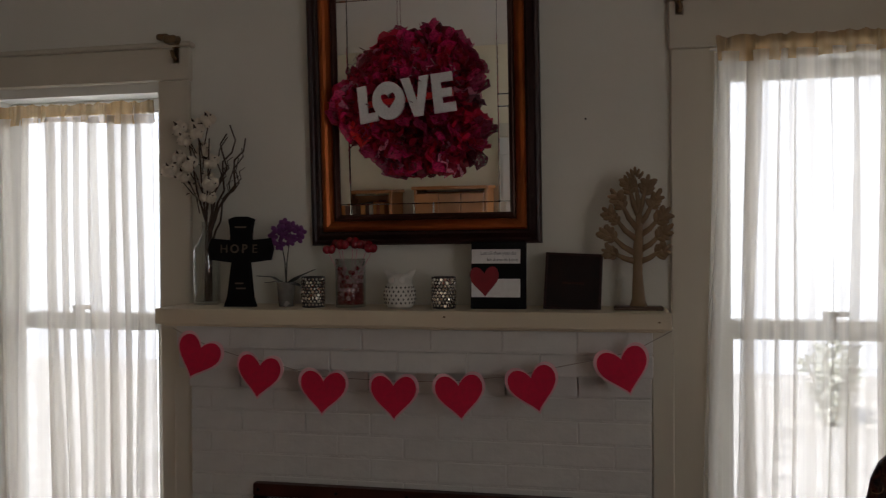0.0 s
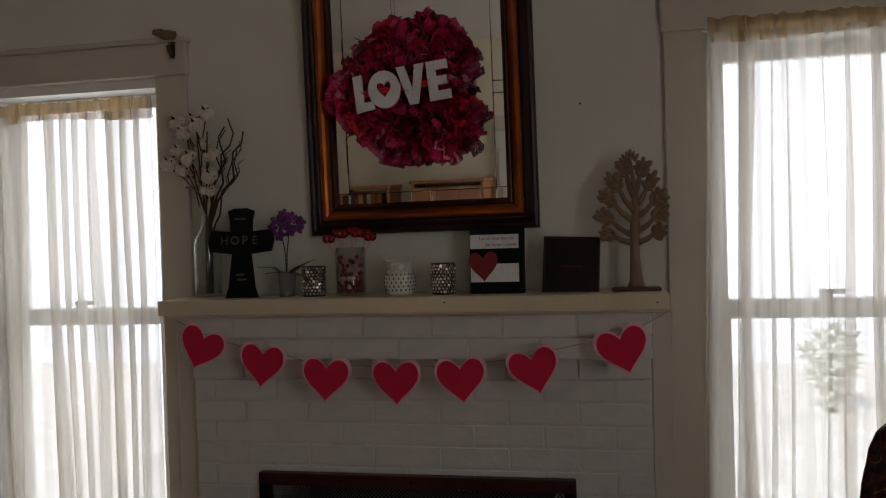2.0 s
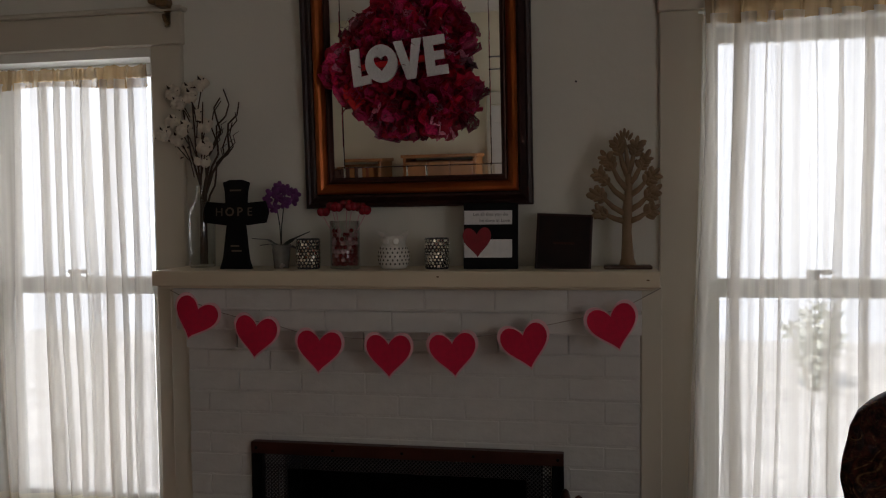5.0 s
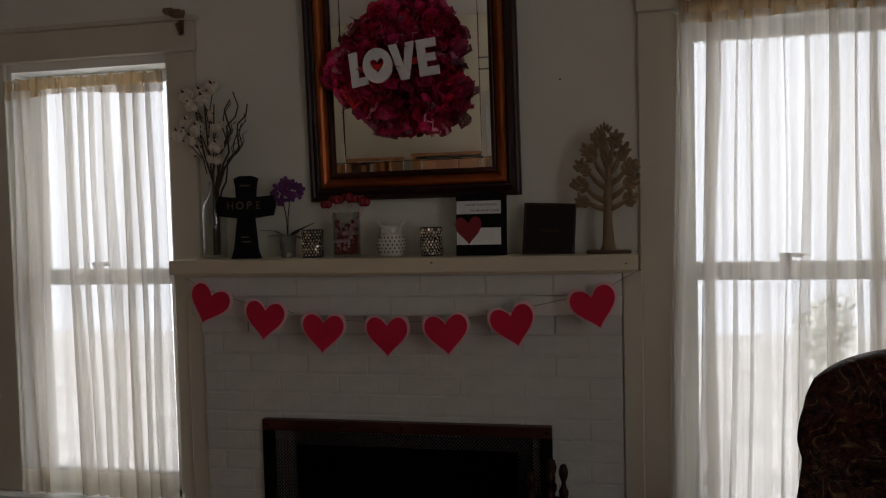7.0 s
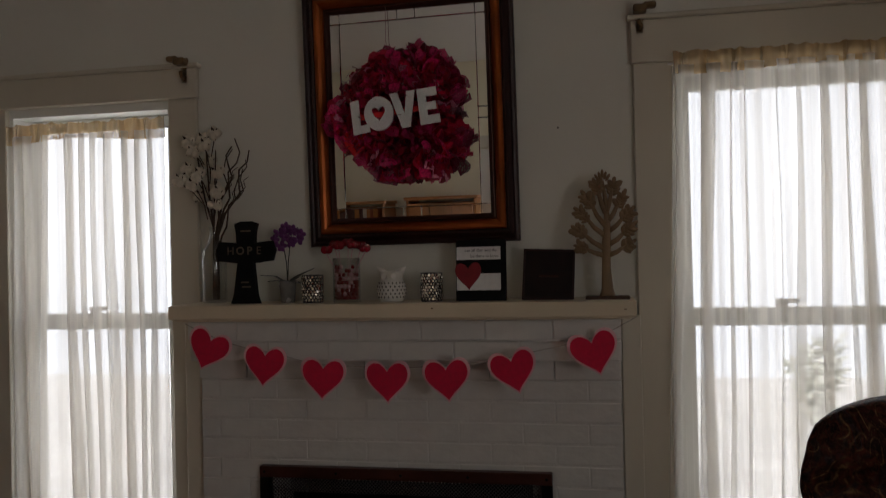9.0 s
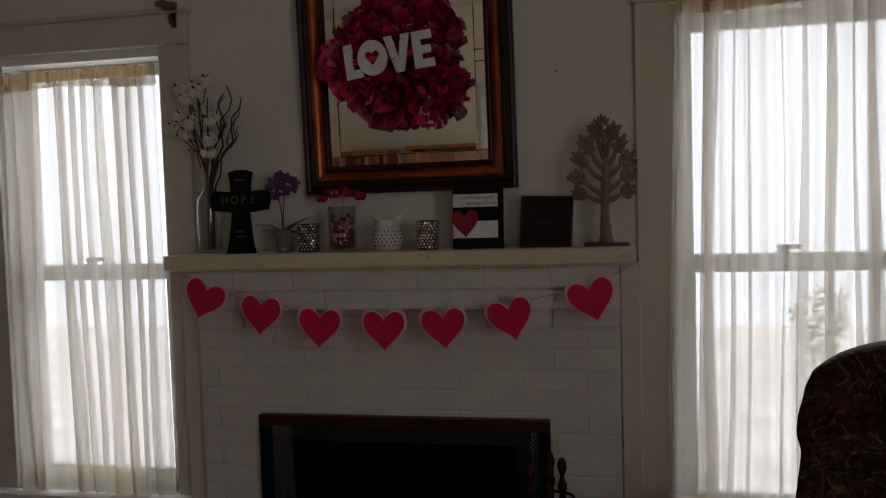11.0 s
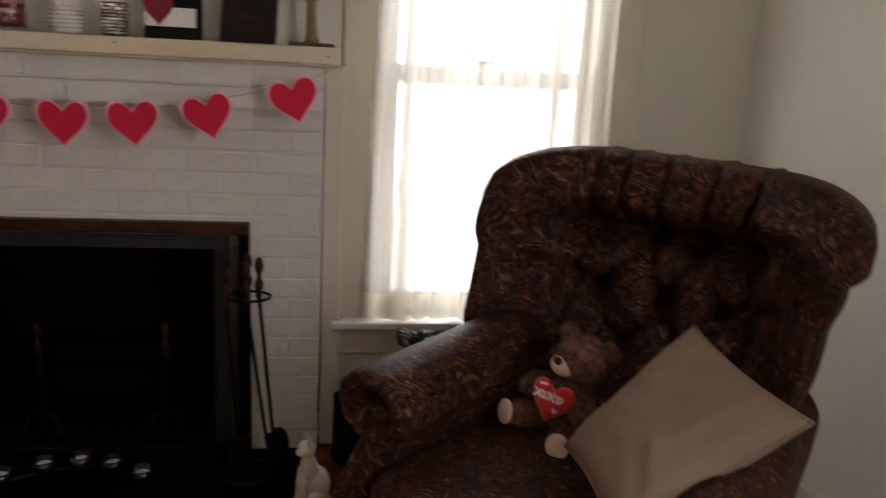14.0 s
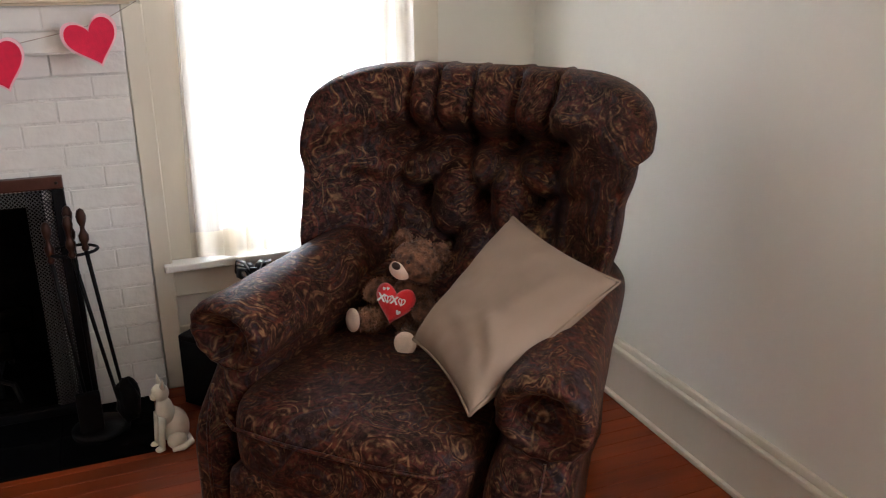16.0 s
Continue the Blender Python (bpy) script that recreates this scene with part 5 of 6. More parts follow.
bolls = [(-0.115, 0.405), (-0.095, 0.445), (-0.075, 0.39), (-0.06, 0.50), (-0.045, 0.545), (-0.02, 0.52), (-0.02, 0.47), (0.005, 0.56), (-0.035, 0.42), (0.0, 0.38), (0.03, 0.36), (0.02, 0.43), (-0.055, 0.35), (0.008, 0.32), (-0.085, 0.535)]
for sx in (-0.05, -0.015, 0.02):
    part("stem", tube([(sx * -0.3, 0, 0.0), (0.0, 0, 0.24), (sx * 0.5, -0.01, 0.34), (sx, -0.015, 0.5)], [0.003, 0.0035, 0.003, 0.002], 7), TWIG, stems, smooth=True)
for x, z in bolls:
    y = rng.uniform(-0.04, 0.025)
    part("twig", tube([(x * 0.3, -0.01, z - 0.08), (x * 0.7, y * 0.6, z - 0.03), (x, y, z - 0.01)], 0.0018, 6), TWIG, stems)
    bm = bmesh.new()
    for k in range(4):
        a = k * 1.57 + rng.random()
        blob((x + 0.0125 * math.cos(a), y + 0.006 * math.sin(a) - 0.004, z + 0.011 * math.sin(a)), (0.0145, 0.013, 0.0150), (0, 0, 0), bm, 10, 8, 0.25)
    b = part("boll", bm, COTTON, stems, "white cotton boll", smooth=True)
    bm = bmesh.new()
    for k in range(4):
        a = k * 1.57 + rng.random()
        d = Vector((math.cos(a), -0.45, math.sin(a)))
        o = d.cross(Vector((0, 1, 0))).normalized() * 0.006
        c = Vector((x, y - 0.004, z - 0.002))
        vs = [bm.verts.new(c), bm.verts.new(c + d * 0.012 + o), bm.verts.new(c + d * 0.026), bm.verts.new(c + d * 0.013 - o)]
        bm.faces.new(vs)
    part("husk", bm, HUSK, b, "dry brown husk")
willow = thing("curly_willow", pose(-0.722, 0.0, TOP + 0.012), "curly brown willow twigs standing in the glass vase", "twigs")
for x1, z1, s, r in ((0.045, 0.52, 1, 0.0034), (0.105, 0.50, 2, 0.0034), (0.075, 0.535, 3, 0.003), (0.095, 0.43, 4, 0.0026), (0.035, 0.50, 5, 0.0026), (0.09, 0.47, 6, 0.0024)):
    rng = random.Random(s)
    pts = []
    for k in range(15):
        t = k / 14
        cur = 0.015 * sm(0.45, 0.75, t)
        pts.append((0.012 * (1 - t) * 0.5 + 0.02 * t + x1 * sm(0.35, 1, t) + cur * math.sin(24 * t + s * 1.7), 0.01 * math.sin(9 * t + s), z1 * t + cur * 0.5 * math.cos(21 * t + s)))
    part("twig", tube(pts, [1.5 * r * (1.25 - 0.8 * k / 14) for k in range(15)], 7), TWIG, willow, smooth=True)
    m_ = pts[10]
    part("twig", tube([m_, (m_[0] + 0.02, m_[1], m_[2] + 0.02), (m_[0] + 0.016, m_[1] - 0.004, m_[2] + 0.042), (m_[0] + 0.034, m_[1], m_[2] + 0.055)], [0.0018, 0.0016, 0.0014, 0.0009], 6), TWIG, willow, smooth=True)

# cross plaque
BLACKWOOD = mat("black_painted_wood", (0.008, 0.0075, 0.0075), 0.6, spec=0.12, var=0.3, scale=14, bump=0.15, bump_scale=60)
CREAMINK = mat("cream_ink", (0.115, 0.085, 0.052), 0.7, var=0.15, scale=60)
cross = thing("wooden_cross", pose(-0.586, -0.062, TOP, -3, 0, 0), "black wooden flared cross plaque with the word HOPE", "cross")
part("cross_board", outline_solid([(-0.052, 0), (0.052, 0), (0.042, 0.03), (0.030, 0.132), (0.095, 0.140), (0.104, 0.175), (0.095, 0.205), (0.034, 0.200), (0.036, 0.235), (0.042, 0.262), (0.02, 0.270), (-0.02, 0.270), (-0.042, 0.262), (-0.036, 0.235), (-0.034, 0.200), (-0.095, 0.205), (-0.104, 0.175), (-0.095, 0.140), (-0.030, 0.132), (-0.042, 0.03)], 0.016, 0.003), BLACKWOOD, cross)
lettering("H", 0.036, CREAMINK, cross, pose(-0.052, -0.0006, 0.172, 90, 0, 0))
lettering("O", 0.036, CREAMINK, cross, pose(-0.018, -0.0006, 0.172, 90, 0, 0), bold=0.001)
lettering("P", 0.036, CREAMINK, cross, pose(0.014, -0.0006, 0.172, 90, 0, 0), bold=0.001)
lettering("E", 0.036, CREAMINK, cross, pose(0.046, -0.0006, 0.172, 90, 0, 0))
for x0, x1, z in ((-0.018, 0.018, 0.238), (-0.015, 0.012, 0.07), (-0.012, 0.02, 0.055)):
    part("word_bar", box(x0, x1, -0.0008, 0.0004, z - 0.0025, z + 0.0025), CREAMINK, cross, "faint cream writing")

# orchid
POTGLASS = mat("frosted_silver_pot", (0.42, 0.41, 0.39), 0.25, metal=0.5, var=0.3, scale=30)
PURPLE = mat("purple_orchid_petal", (0.15, 0.030, 0.16), 0.6, var=0.35, scale=60)
DARKLEAF = mat("dark_orchid_leaf", (0.012, 0.018, 0.010), 0.4, var=0.3, scale=20)
orchid = thing("orchid", pose(-0.455, -0.02, TOP), "small purple orchid with long dark leaves in a silvery pot", "orchid")
part("pot", lathe([(0, 0), (0.022, 0), (0.029, 0.07), (0.030, 0.072), (0.027, 0.072), (0.024, 0.062), (0, 0.062)], 26), POTGLASS, orchid, smooth=True)


def strap_leaf(pts, w):
    bm = bmesh.new()
    rows = []
    for k, c in enumerate(pts):
        c = Vector(c)
        t = k / (len(pts) - 1)
        ww = w * math.sin(math.pi * (0.12 + 0.86 * t)) + 0.001
        d = (Vector(pts[min(k + 1, len(pts) - 1)]) - Vector(pts[max(k - 1, 0)])).normalized()
        s = d.cross(Vector((0, 0, 1)))
        s = s.normalized() if s.length > 1e-4 else Vector((0, 1, 0))
        rows.append((bm.verts.new(c + s * ww), bm.verts.new(c - Vector((0, 0, 0.002))), bm.verts.new(c - s * ww)))
    for a, b in zip(rows, rows[1:]):
        for q in (0, 1):
            bm.faces.new((a[q], a[q + 1], b[q + 1], b[q]))
    return bm


for pts in ([(0, 0, 0.062), (-0.04, -0.006, 0.088), (-0.09, -0.01, 0.092)], [(0, 0, 0.062), (0.04, -0.01, 0.088), (0.098, -0.014, 0.112)], [(0, 0, 0.062), (-0.03, 0.01, 0.075), (-0.075, 0.014, 0.07)], [(0, 0, 0.062), (0.03, -0.02, 0.07), (0.065, -0.03, 0.06)]):
    part("leaf", strap_leaf([Vector(pts[0]).lerp(Vector(pts[1]), q / 3) for q in range(3)] + [Vector(pts[1]).lerp(Vector(pts[2]), q / 3) for q in range(4)], 0.019), DARKLEAF, orchid, smooth=True)
for x, z in ((-0.012, 0.20), (0.018, 0.225)):
    part("stem", tube([(0, 0, 0.06), (x * 0.2, -0.002, 0.13), (x, -0.006, z), (x + 0.025, -0.012, z + 0.02)], 0.0018, 6), DARKLEAF, orchid, smooth=True)
rng = random.Random(4)
for x, z in ((-0.045, 0.175), (-0.035, 0.205), (-0.012, 0.185), (0.0, 0.215), (0.005, 0.245), (0.03, 0.235), (0.045, 0.205), (0.018, 0.198), (0.055, 0.222), (-0.018, 0.228)):
    bm = bmesh.new()
    for k in range(5):
        a = k * 1.2566 + rng.random() * 0.4
        blob((x + 0.010 * math.cos(a), -0.018 + rng.uniform(-0.008, 0.008), z + 0.010 * math.sin(a)), (0.0105, 0.003, 0.0075), (0, -math.degrees(a), 0), bm, 10, 6)
    part("blossom", bm, PURPLE, orchid, "purple blossom", smooth=True)

# mosaic votive holders
CHROME = mat("mirror_mosaic", (0.86, 0.83, 0.76), 0.09, metal=1.0, var=0.1, scale=40)
GROUT = mat("dark_mosaic_grout", (0.05, 0.048, 0.045), 0.7, var=0.3, scale=60)


def votive(x, label):
    vt = thing("votive_holder", pose(x, -0.04, TOP), label, "candle holder", "mosaic candle holders")
    part("cup", lathe([(0, 0), (0.0325, 0), (0.034, 0.004), (0.034, 0.09), (0.031, 0.09), (0.030, 0.008), (0, 0.008)], 30), GROUT, vt, smooth=True)
    rng = random.Random(int(x * 1000))
    tile = [box(-s, s, -0.0016, 0.0006, -s, s, 0.0012) for s in (0.0036, 0.0045, 0.0029)]
    meshes = []
    for t in tile:
        me = bpy.data.meshes.new("mosaic_tile")
        t.to_mesh(me)
        t.free()
        me.materials.append(CHROME)
        meshes.append(me)
    for r in range(9):
        for k in range(20):
            a = 2 * math.pi * (k + 0.5 * (r % 2)) / 20
            if math.sin(a) > 0.35:
                continue
            o = new("mosaic_tile", rng.choice(meshes))
            o.parent = vt
            o.matrix_basis = pose(0.0345 * math.cos(a), 0.0345 * math.sin(a), 0.009 + r * 0.0092, rng.uniform(-16, 16), rng.uniform(0, 45), math.degrees(a) + 90 + rng.uniform(-24, 24))


votive(-0.362, "silver mirror-mosaic candle holder beside the orchid")
votive(0.030, "silver mirror-mosaic candle holder beside the owl")

# glass cylinder with red beads and picks
BEAD = mat("red_glass_bead", (0.27, 0.004, 0.014), 0.15, var=0.3, scale=40, coat=0.4)
PINKBEAD = mat("pale_pink_bead", (0.75, 0.42, 0.46), 0.2, var=0.2, scale=40, coat=0.3)
cyl = thing("candy_vase", pose(-0.2505, -0.03, TOP), "clear glass cylinder filled with red and pink beads", "vase")
part("cylinder", lathe([(0, 0.001), (0.043, 0.001), (0.0445, 0.004), (0.0445, 0.142), (0.0425, 0.142), (0.0420, 0.008), (0, 0.006)], 36), JAR, cyl, smooth=True)
rng = random.Random(8)
bead = []
for m_ in (BEAD, PINKBEAD):
    me = bpy.data.meshes.new("bead")
    b = blob((0, 0, 0), (0.0068, 0.0068, 0.0068), u=8, v=6)
    for f in b.faces:
        f.smooth = True
    b.to_mesh(me)
    b.free()
    me.materials.append(m_)
    bead.append(me)
for layer in range(9):
    for k in range(15):
        a = 2 * math.pi * (k + 0.5 * (layer % 2)) / 15
        if layer > 4 and rng.random() < 0.45:
            continue
        o = new("bead", bead[0] if rng.random() < 0.72 else bead[1])
        o.parent = cyl
        rr = 0.034 if rng.random() < 0.8 else 0.022
        o.location = (rr * math.cos(a), rr * math.sin(a), 0.015 + layer * 0.0122)
picks = thing("heart_picks", pose(-0.2505, -0.03, TOP), "shiny red heart picks on thin sticks in the bead vase", "decoration")
for x, y, z in ((-0.062, -0.01, 0.165), (-0.040, 0.01, 0.182), (-0.018, -0.02, 0.178), (0.004, 0.01, 0.188), (0.026, -0.015, 0.180), (0.046, 0.008, 0.178), (0.066, -0.012, 0.168)):
    st = part("stick", tube([(x * 0.3, y * 0.5, 0.02), (x * 0.6, y, 0.11), (x, y, z - 0.01)], 0.0014, 6), PINKBEAD, picks)
    bm = bmesh.new()
    for q in (-1, 1):
        blob((x + q * 0.0075, y, z + 0.004), (0.0125, 0.010, 0.0135), (0, q * 24, 0), bm, 14, 10)
    part("pick_heart", bm, BEAD, st, "glossy red heart", smooth=True)

# owl lantern
OWLWHITE = mat("white_owl_ceramic", (0.74, 0.71, 0.64), 0.3, var=0.08, scale=20, coat=0.4)
HOLE = mat("dark_lantern_hole", (0.09, 0.085, 0.075), 0.9, var=0.2)
owl = thing("owl_lantern", pose(-0.099, -0.04, TOP), "white ceramic owl lantern with pierced holes", "owl lantern")
part("body", lathe([(0, 0), (0.034, 0), (0.040, 0.008), (0.046, 0.03), (0.045, 0.05), (0.037, 0.066), (0.034, 0.074), (0.037, 0.086), (0.033, 0.096), (0, 0.098)], 36), OWLWHITE, owl, smooth=True)
for s in (-1, 1):
    part("ear", tube([(s * 0.022, 0, 0.086), (s * 0.034, 0, 0.099), (s * 0.047, -0.002, 0.111)], [0.014, 0.010, 0.002], 10), OWLWHITE, owl, smooth=True)
    part("eye", lathe([(0, 0), (0.011, 0), (0.012, 0.003), (0.007, 0.004), (0, 0.004)], 18), OWLWHITE, owl, smooth=True).matrix_basis = pose(s * 0.015, -0.034, 0.082, 82, 0, s * 22)
hm = bpy.data.meshes.new("hole")
b = blob((0, 0, 0), (0.0026, 0.0012, 0.0034), u=8, v=6)
b.to_mesh(hm)
b.free()
hm.materials.append(HOLE)
for r, (rad, z) in enumerate(((0.0425, 0.016), (0.0455, 0.027), (0.0462, 0.038), (0.0452, 0.049), (0.0405, 0.060))):
    for k in range(20):
        a = 2 * math.pi * (k + 0.5 * (r % 2)) / 20
        if math.sin(a) < 0.2:
            o = new("hole", hm)
            o.parent = owl
            o.matrix_basis = pose(rad * math.cos(a), rad * math.sin(a), z, 0, 0, math.degrees(a) + 90)

# block sign
REDINK = mat("deep_red_paint", (0.26, 0.008, 0.016), 0.6, var=0.2, scale=30)
PAPER = mat("white_printed_strip", (0.78, 0.77, 0.75), 0.7, var=0.08, scale=60)
INK = mat("grey_ink", (0.10, 0.10, 0.11), 0.7, var=0.1)
sign = thing("block_sign", pose(0.188, -0.055, TOP, -5, 0, 0), "black wooden block sign with white strips and a red heart", "sign")
part("block", box(-0.078, 0.078, 0, 0.022, 0, 0.19, 0.002), BLACKWOOD, sign)
sp = part("strip", box(-0.076, 0.062, -0.0012, 0.001, 0.128, 0.168), PAPER, sign, "white strip with printed words")
lettering("Let all that you do", 0.0135, INK, sp, pose(0.0, -0.0014, 0.157, 90, 0, 0), extrude=0.0002)
lettering("be done in Love", 0.0135, INK, sp, pose(0.012, -0.0014, 0.139, 90, 0, 0), extrude=0.0002)
part("strip", box(-0.076, 0.062, -0.0012, 0.001, 0.033, 0.085), PAPER, sign, "plain white strip")
rh = part("painted_heart", outline_solid(heart_pts(0.082, 0.085), 0.002), REDINK, sign, "deep red heart")
rh.matrix_basis = pose(-0.036, -0.0034, 0.034, 0, -3, 0)

BROWNPLQ = mat("dark_brown_plaque", (0.015, 0.006, 0.004), 0.5, spec=0.2, var=0.5, scale=16, bump=0.2, bump_scale=30)
plq = thing("wood_plaque", pose(0.392, -0.045, TOP, -13, 2.5, 0), "dark brown wooden plaque leaning against the wall", "plaque")
part("panel", box(-0.078, 0.078, 0, 0.012, 0, 0.158, 0.003), BROWNPLQ, plq)
part("edge", rect_ring(-0.079, 0.079, -0.001, 0.159, [(0, -0.012), (0, 0.001), (0.004, 0.0016), (0.007, 0.0)]), WINEDARK, plq)
part("word_bar", box(-0.03, 0.03, -0.0008, 0.001, 0.071, 0.077), COPPER, plq, "faint carved writing")

# wooden tree
TREEWOOD = mat("carved_tan_wood", (0.25, 0.158, 0.078), 0.6, var=0.3, scale=12, bump=0.3, bump_scale=40, stretch=(1, 1, 0.4))
DARKBASE = mat("dark_wood_base", (0.09, 0.045, 0.025), 0.5, var=0.3, scale=20)
tree = thing("wooden_tree", pose(0.572, -0.035, TOP), "carved tan wooden tree cut-out on a dark base", "ornament")
part("stand", box(-0.066, 0.066, -0.028, 0.028, 0, 0.010, 0.003), DARKBASE, tree)


def flat_limb(pts, rad, bm):
    n0 = len(bm.verts)
    tube(pts, rad, 8, bm)
    bm.verts.ensure_lookup_table()
    for w in bm.verts[n0:]:
        w.co.y *= 0.55


bm = bmesh.new()
flat_limb([(0, 0, 0.005), (0, 0, 0.03), (-0.002, 0, 0.10), (0, 0, 0.17), (0.004, 0, 0.23), (0.0, 0, 0.30), (-0.008, 0, 0.36)], [0.026, 0.018, 0.013, 0.014, 0.010, 0.007, 0.004], bm)
tips = []
rng = random.Random(2)
for x1, z1, z0 in ((0.085, 0.165, 0.13), (0.09, 0.215, 0.16), (0.085, 0.26, 0.20), (0.06, 0.305, 0.23), (0.03, 0.345, 0.26), (-0.10, 0.16, 0.13), (-0.11, 0.215, 0.15), (-0.095, 0.265, 0.19), (-0.07, 0.31, 0.22), (-0.035, 0.35, 0.26)):
    x1 *= 0.80
    mid_ = (x1 * 0.45, 0, z0 + (z1 - z0) * 0.35)
    pts = [(0, 0, z0), mid_, (x1 * 0.75, 0, z0 + (z1 - z0) * 0.75), (x1, 0, z1)]
    flat_limb(pts, [0.009, 0.0075, 0.0055, 0.004], bm)
    for t in (0.45, 0.62, 0.78, 0.9, 1.0):
        a, c = Vector(pts[1]), Vector(pts[3])
        tips.append((a.lerp(c, t), math.degrees(math.atan2(z1 - z0, x1))))
part("trunk", bm, TREEWOOD, tree, smooth=True)
for k, (c, ang) in enumerate(tips):
    for s in (-1, 0.1, 1):
        a = radians(ang + s * 55)
        l = rng.uniform(0.010, 0.0155)
        b = part("leaf", blob((c.x + l * math.cos(a), rng.uniform(-0.003, 0.003), c.z + l * math.sin(a)), (l, 0.004, l * 0.48), (0, -math.degrees(a), 0), u=10, v=6), TREEWOOD, tree, smooth=True)
for k in range(5):
    part("leaf", blob((-0.008 + 0.008 * (k - 2), 0, 0.368 + 0.006 * (2 - abs(k - 2))), (0.005, 0.004, 0.013), (0, 16 * (k - 2), 0), u=10, v=6), TREEWOOD, tree, smooth=True)

tagged(part("wall_nail", lathe([(0, -0.006), (0.003, -0.006), (0.003, -0.004), (0.001, -0.003), (0.001, 0.003), (0, 0.003)], 10), BLACKMETAL), "small dark nail in the plaster wall", "nail").matrix_world = pose(0.43, WY, 1.855, -90, 0, 0)

# ---- furniture across the room, which the mirror shows ----
OAK = mat("honey_oak", (0.62, 0.26, 0.075), 0.4, var=0.3, scale=5, bump=0.1, bump_scale=40, stretch=(1, 1, 0.2), coat=0.2)
DOORW = mat("white_door_paint", (0.74, 0.72, 0.66), 0.45, var=0.06, scale=3)


def bookcase(x, w, h, label, doors):
    b = thing("oak_bookcase", pose(x, BY + 0.015, 0), label, "bookcase", "oak cases across the room")
    part("side_panel", box(0, 0.02, 0, 0.34, 0, h, 0.002), OAK, b)
    part("side_panel", box(w - 0.02, w, 0, 0.34, 0, h, 0.002), OAK, b)
    part("back_panel", box(0.02, w - 0.02, 0, 0.01, 0.05, h - 0.02), OAK, b)
    part("top", box(-0.015, w + 0.015, -0.005, 0.36, h, h + 0.025, 0.004), OAK, b)
    for z in (0.06, 0.40, 0.72, 1.02, 1.33):
        if z < h - 0.1:
            part("shelf", box(0.02, w - 0.02, 0.01, 0.33, z, z + 0.02), OAK, b)
    if doors:
        n = 3
        for k in range(n):
            a = 0.02 + (w - 0.04) * k / n
            d = part("door", box(a + 0.003, a + (w - 0.04) / n - 0.003, 0.34, 0.358, 0.08, h - 0.03, 0.004), OAK, b)
            part("knob", blob((a + 0.05, 0.368, h * 0.6), (0.012, 0.012, 0.012), u=10, v=8), BRONZE, d)
    return b


bookcase(-1.62, 0.42, 1.62, "honey oak bookcase against the far wall", False)
bookcase(-1.02, 0.56, 1.64, "honey oak cupboard with panelled doors beside the door", True)
BOOKS = [mat("book_" + n, c, 0.6, var=0.15, scale=20) for n, c in (("rust", (0.35, 0.10, 0.04)), ("tan", (0.45, 0.30, 0.16)), ("brown", (0.12, 0.05, 0.03)), ("cream", (0.6, 0.55, 0.45)), ("orange", (0.5, 0.2, 0.05)))]
rng = random.Random(6)
for z in (0.74, 1.04, 1.35):
    x = -1.59
    while x < -1.28:
        w, h = rng.uniform(0.02, 0.05), rng.uniform(0.17, 0.225)
        bk = tagged(part("book", box(x, x + w, BY + 0.10, BY + 0.30, z, z + h, 0.002), rng.choice(BOOKS)), "hardback book standing on the oak shelf", "book", "books in the bookcase")
        x += w + 0.003
dr = thing("door_1", pose(-0.32, BY, 0), "white panelled door in the far wall", "door", "", "structure")
part("door_leaf", box(0, 0.76, 0.0, 0.035, 0.005, 2.03, 0.003), DOORW, dr)
for a, b, c, d in ((0.10, 0.34, 0.2, 0.95), (0.42, 0.66, 0.2, 0.95), (0.10, 0.34, 1.1, 1.9), (0.42, 0.66, 1.1, 1.9)):
    part("panel", box(a, b, 0.035, 0.043, c, d, 0.006, 2), DOORW, dr)
part("casing", box(-0.1, 0.0, 0, 0.03, 0, 2.14, 0.003), TRIM, dr)
part("casing", box(0.76, 0.86, 0, 0.03, 0, 2.14, 0.003), TRIM, dr)
part("casing", box(0.0, 0.76, 0, 0.03, 2.04, 2.14, 0.003), TRIM, dr)
part("knob", blob((0.70, 0.075, 0.98), (0.028, 0.025, 0.028), u=14, v=10), BRONZE, dr, "dark round door knob", smooth=True)

# ---- floor strips and bricks ----
def shared_mesh(name, bm, material):
    me = bpy.data.meshes.new(name)
    bm.to_mesh(me)
    bm.free()
    me.materials.append(material)
    return me


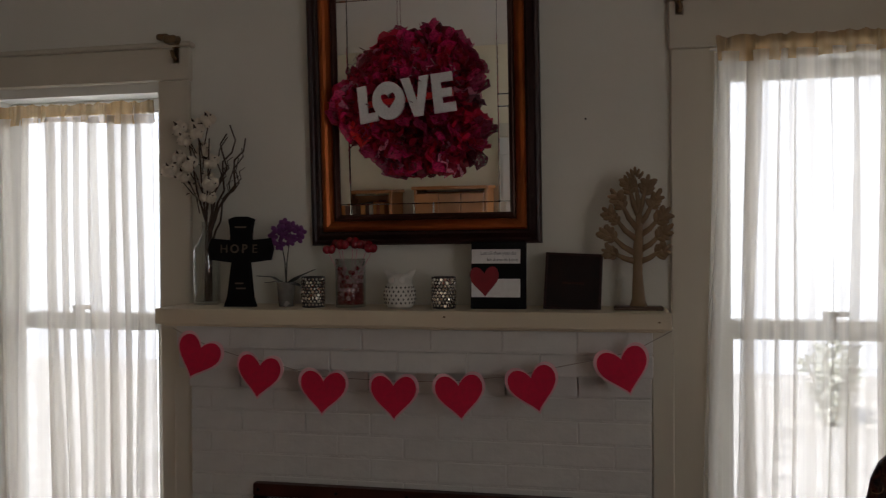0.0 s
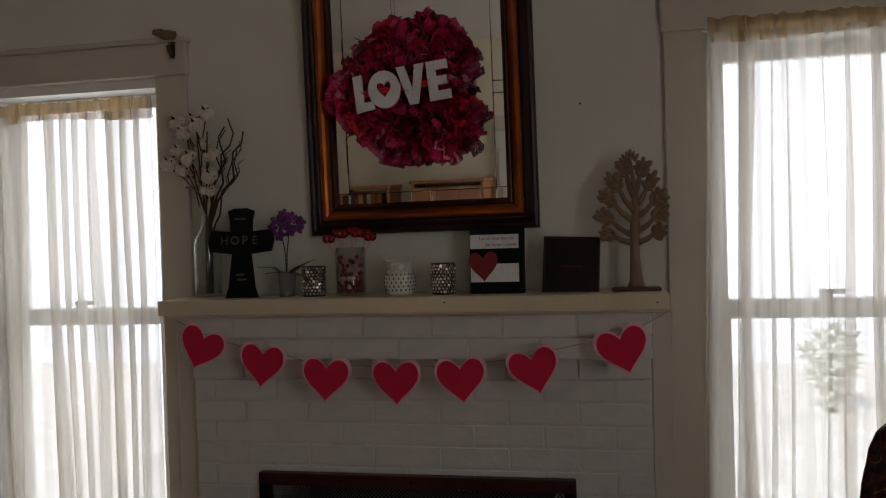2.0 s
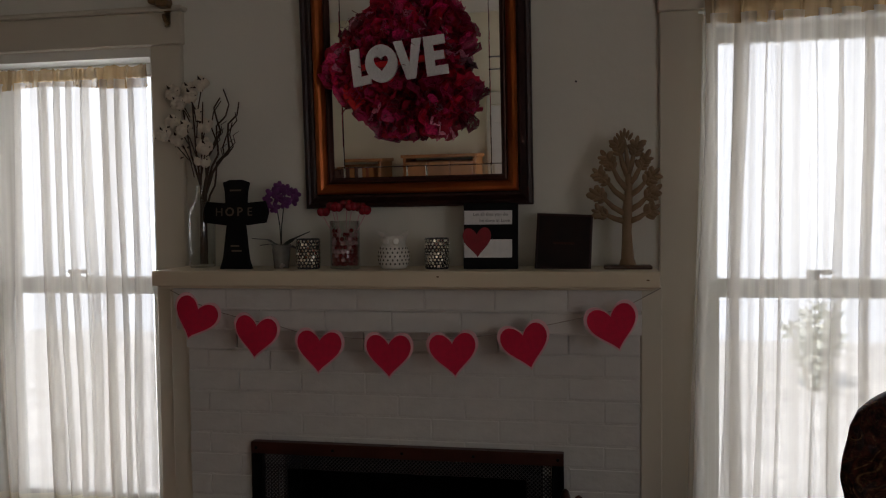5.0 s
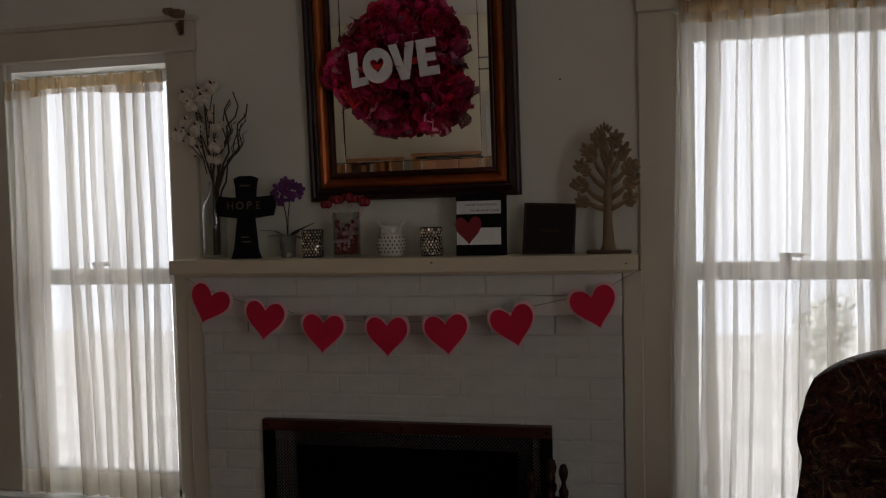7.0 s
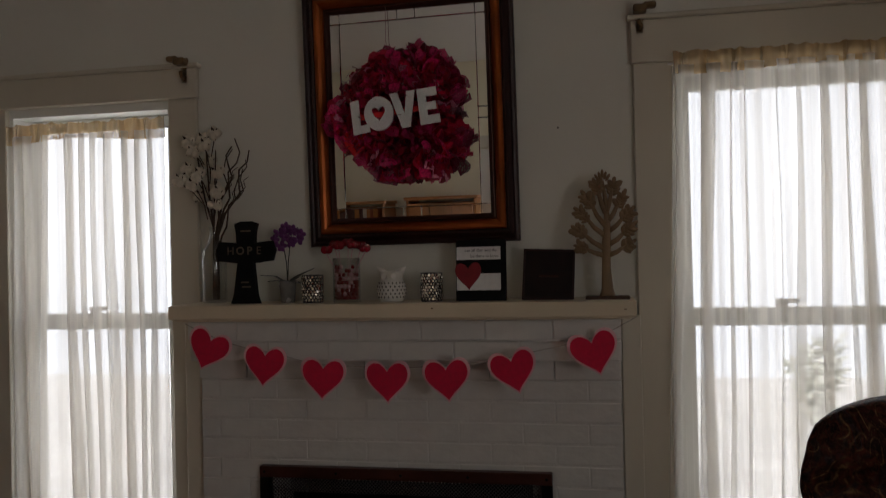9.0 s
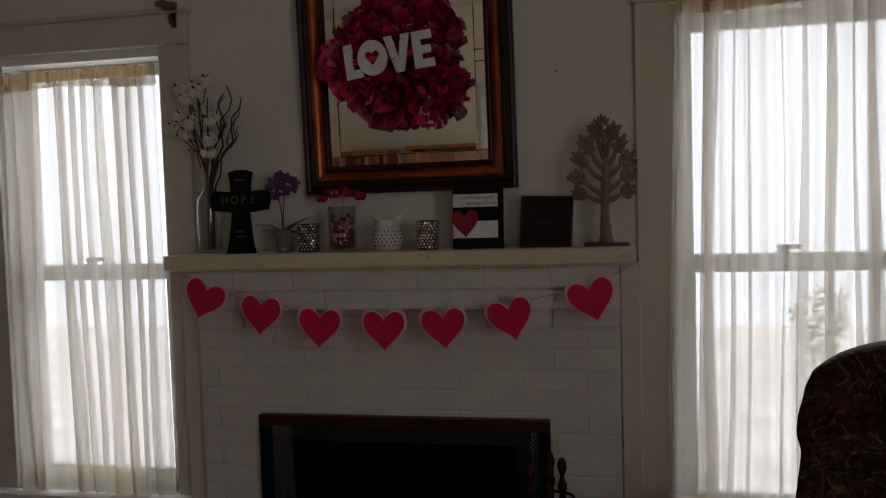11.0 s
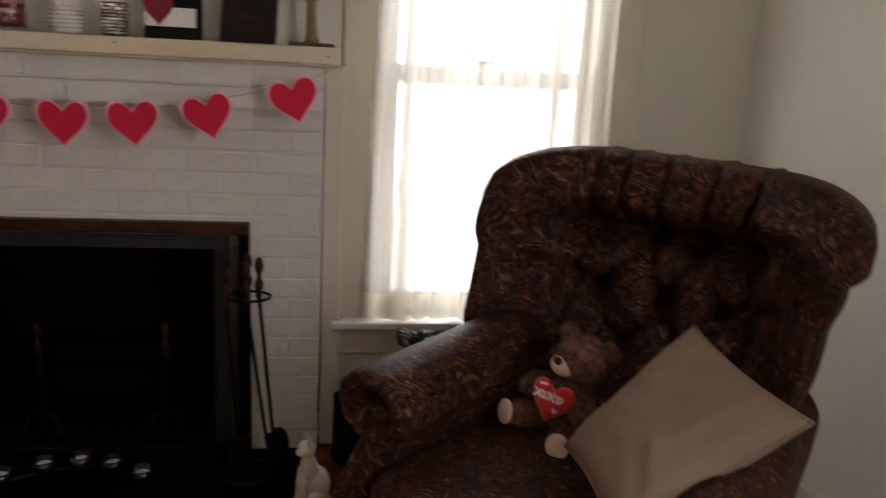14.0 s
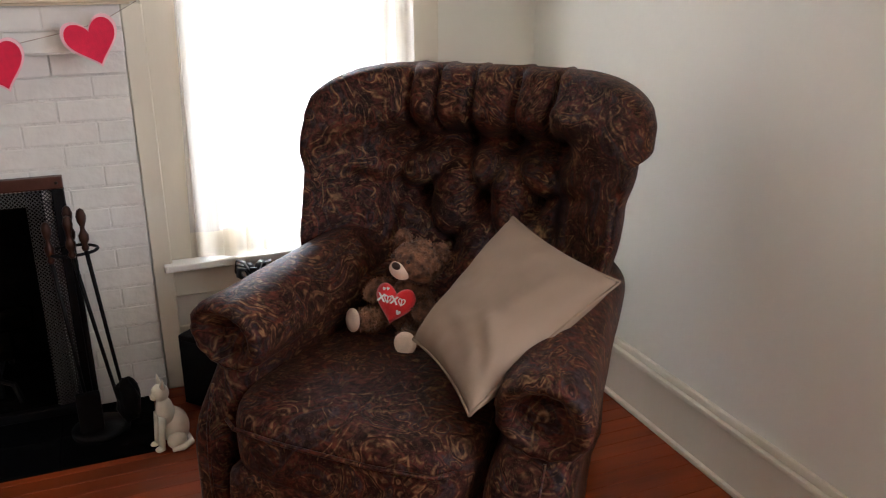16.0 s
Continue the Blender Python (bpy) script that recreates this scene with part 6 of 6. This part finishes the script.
STRIP = 0.057
plank_meshes = {}
rest = bmesh.new()
rng = random.Random(12)
rowi = 0
y = WY
while y > BY:
    y0 = max(y - STRIP, BY)
    x = LX - rng.uniform(0.0, 0.9)
    while x < RX:
        l = rng.choice((0.7, 0.9, 1.1, 1.3))
        a, b = max(x, LX), min(x + l, RX)
        near = y0 > -1.75 and b > 0.0
        if b - a > 0.02:
            if near:
                key = round(b - a, 3)
                if key not in plank_meshes:
                    plank_meshes[key] = shared_mesh("plank", box(0.0006, key - 0.0006, 0.0005, STRIP - 0.0005, -0.018, -0.001, 0.0012), PLANK)
                o = new("plank", plank_meshes[key])
                o.parent = floor
                o.location = (a, y0, 0)
            else:
                vs = [rest.verts.new(c) for c in ((a + 0.0006, y0 + 0.0005, -0.001), (b - 0.0006, y0 + 0.0005, -0.001), (b - 0.0006, y - 0.0005, -0.001), (a + 0.0006, y - 0.0005, -0.001))]
                rest.faces.new(vs)
        x += l
    y = y0
tagged(part("planks", rest, PLANK, floor), kind="stuff")

full = shared_mesh("brick", box(0.0014, MOD - 0.0014, 0, 0.05, GAP / 2, ROW - GAP / 2, 0.0035, 2), BRICK)
rng = random.Random(7)
for r in range(19):
    z = r * ROW
    lo, hi, face = (-0.783, 0.61, {17: -0.066, 18: -0.080}.get(r, 0.0)) if r >= 17 else (-0.78, 0.61, {16: -0.012}.get(r, 0.0))
    x = -MOD * 6 + (0.0 if r % 2 == 0 else MOD / 2)
    while x < hi:
        spans = [(max(x, lo), min(x + MOD, hi))]
        if z + ROW < 0.735:
            spans = [(max(x, lo), min(x + MOD, -0.50, hi)), (max(x, 0.33, lo), min(x + MOD, hi))]
        for a, b in spans:
            if b - a < 0.02:
                continue
            whole = abs(b - a - MOD) < 1e-6
            me = full if whole else shared_mesh("brick", box(0.0014, b - a - 0.0014, 0, 0.05, GAP / 2, ROW - GAP / 2, 0.0035, 2), BRICK)
            o = new("brick", me)
            o.parent = surround
            o.location = (a, face + rng.uniform(-0.0018, 0.0018), z + rng.uniform(-0.0008, 0.0008))
            o.rotation_euler = (rng.uniform(-0.008, 0.008), rng.uniform(-0.004, 0.004), rng.uniform(-0.006, 0.006))
        x += MOD
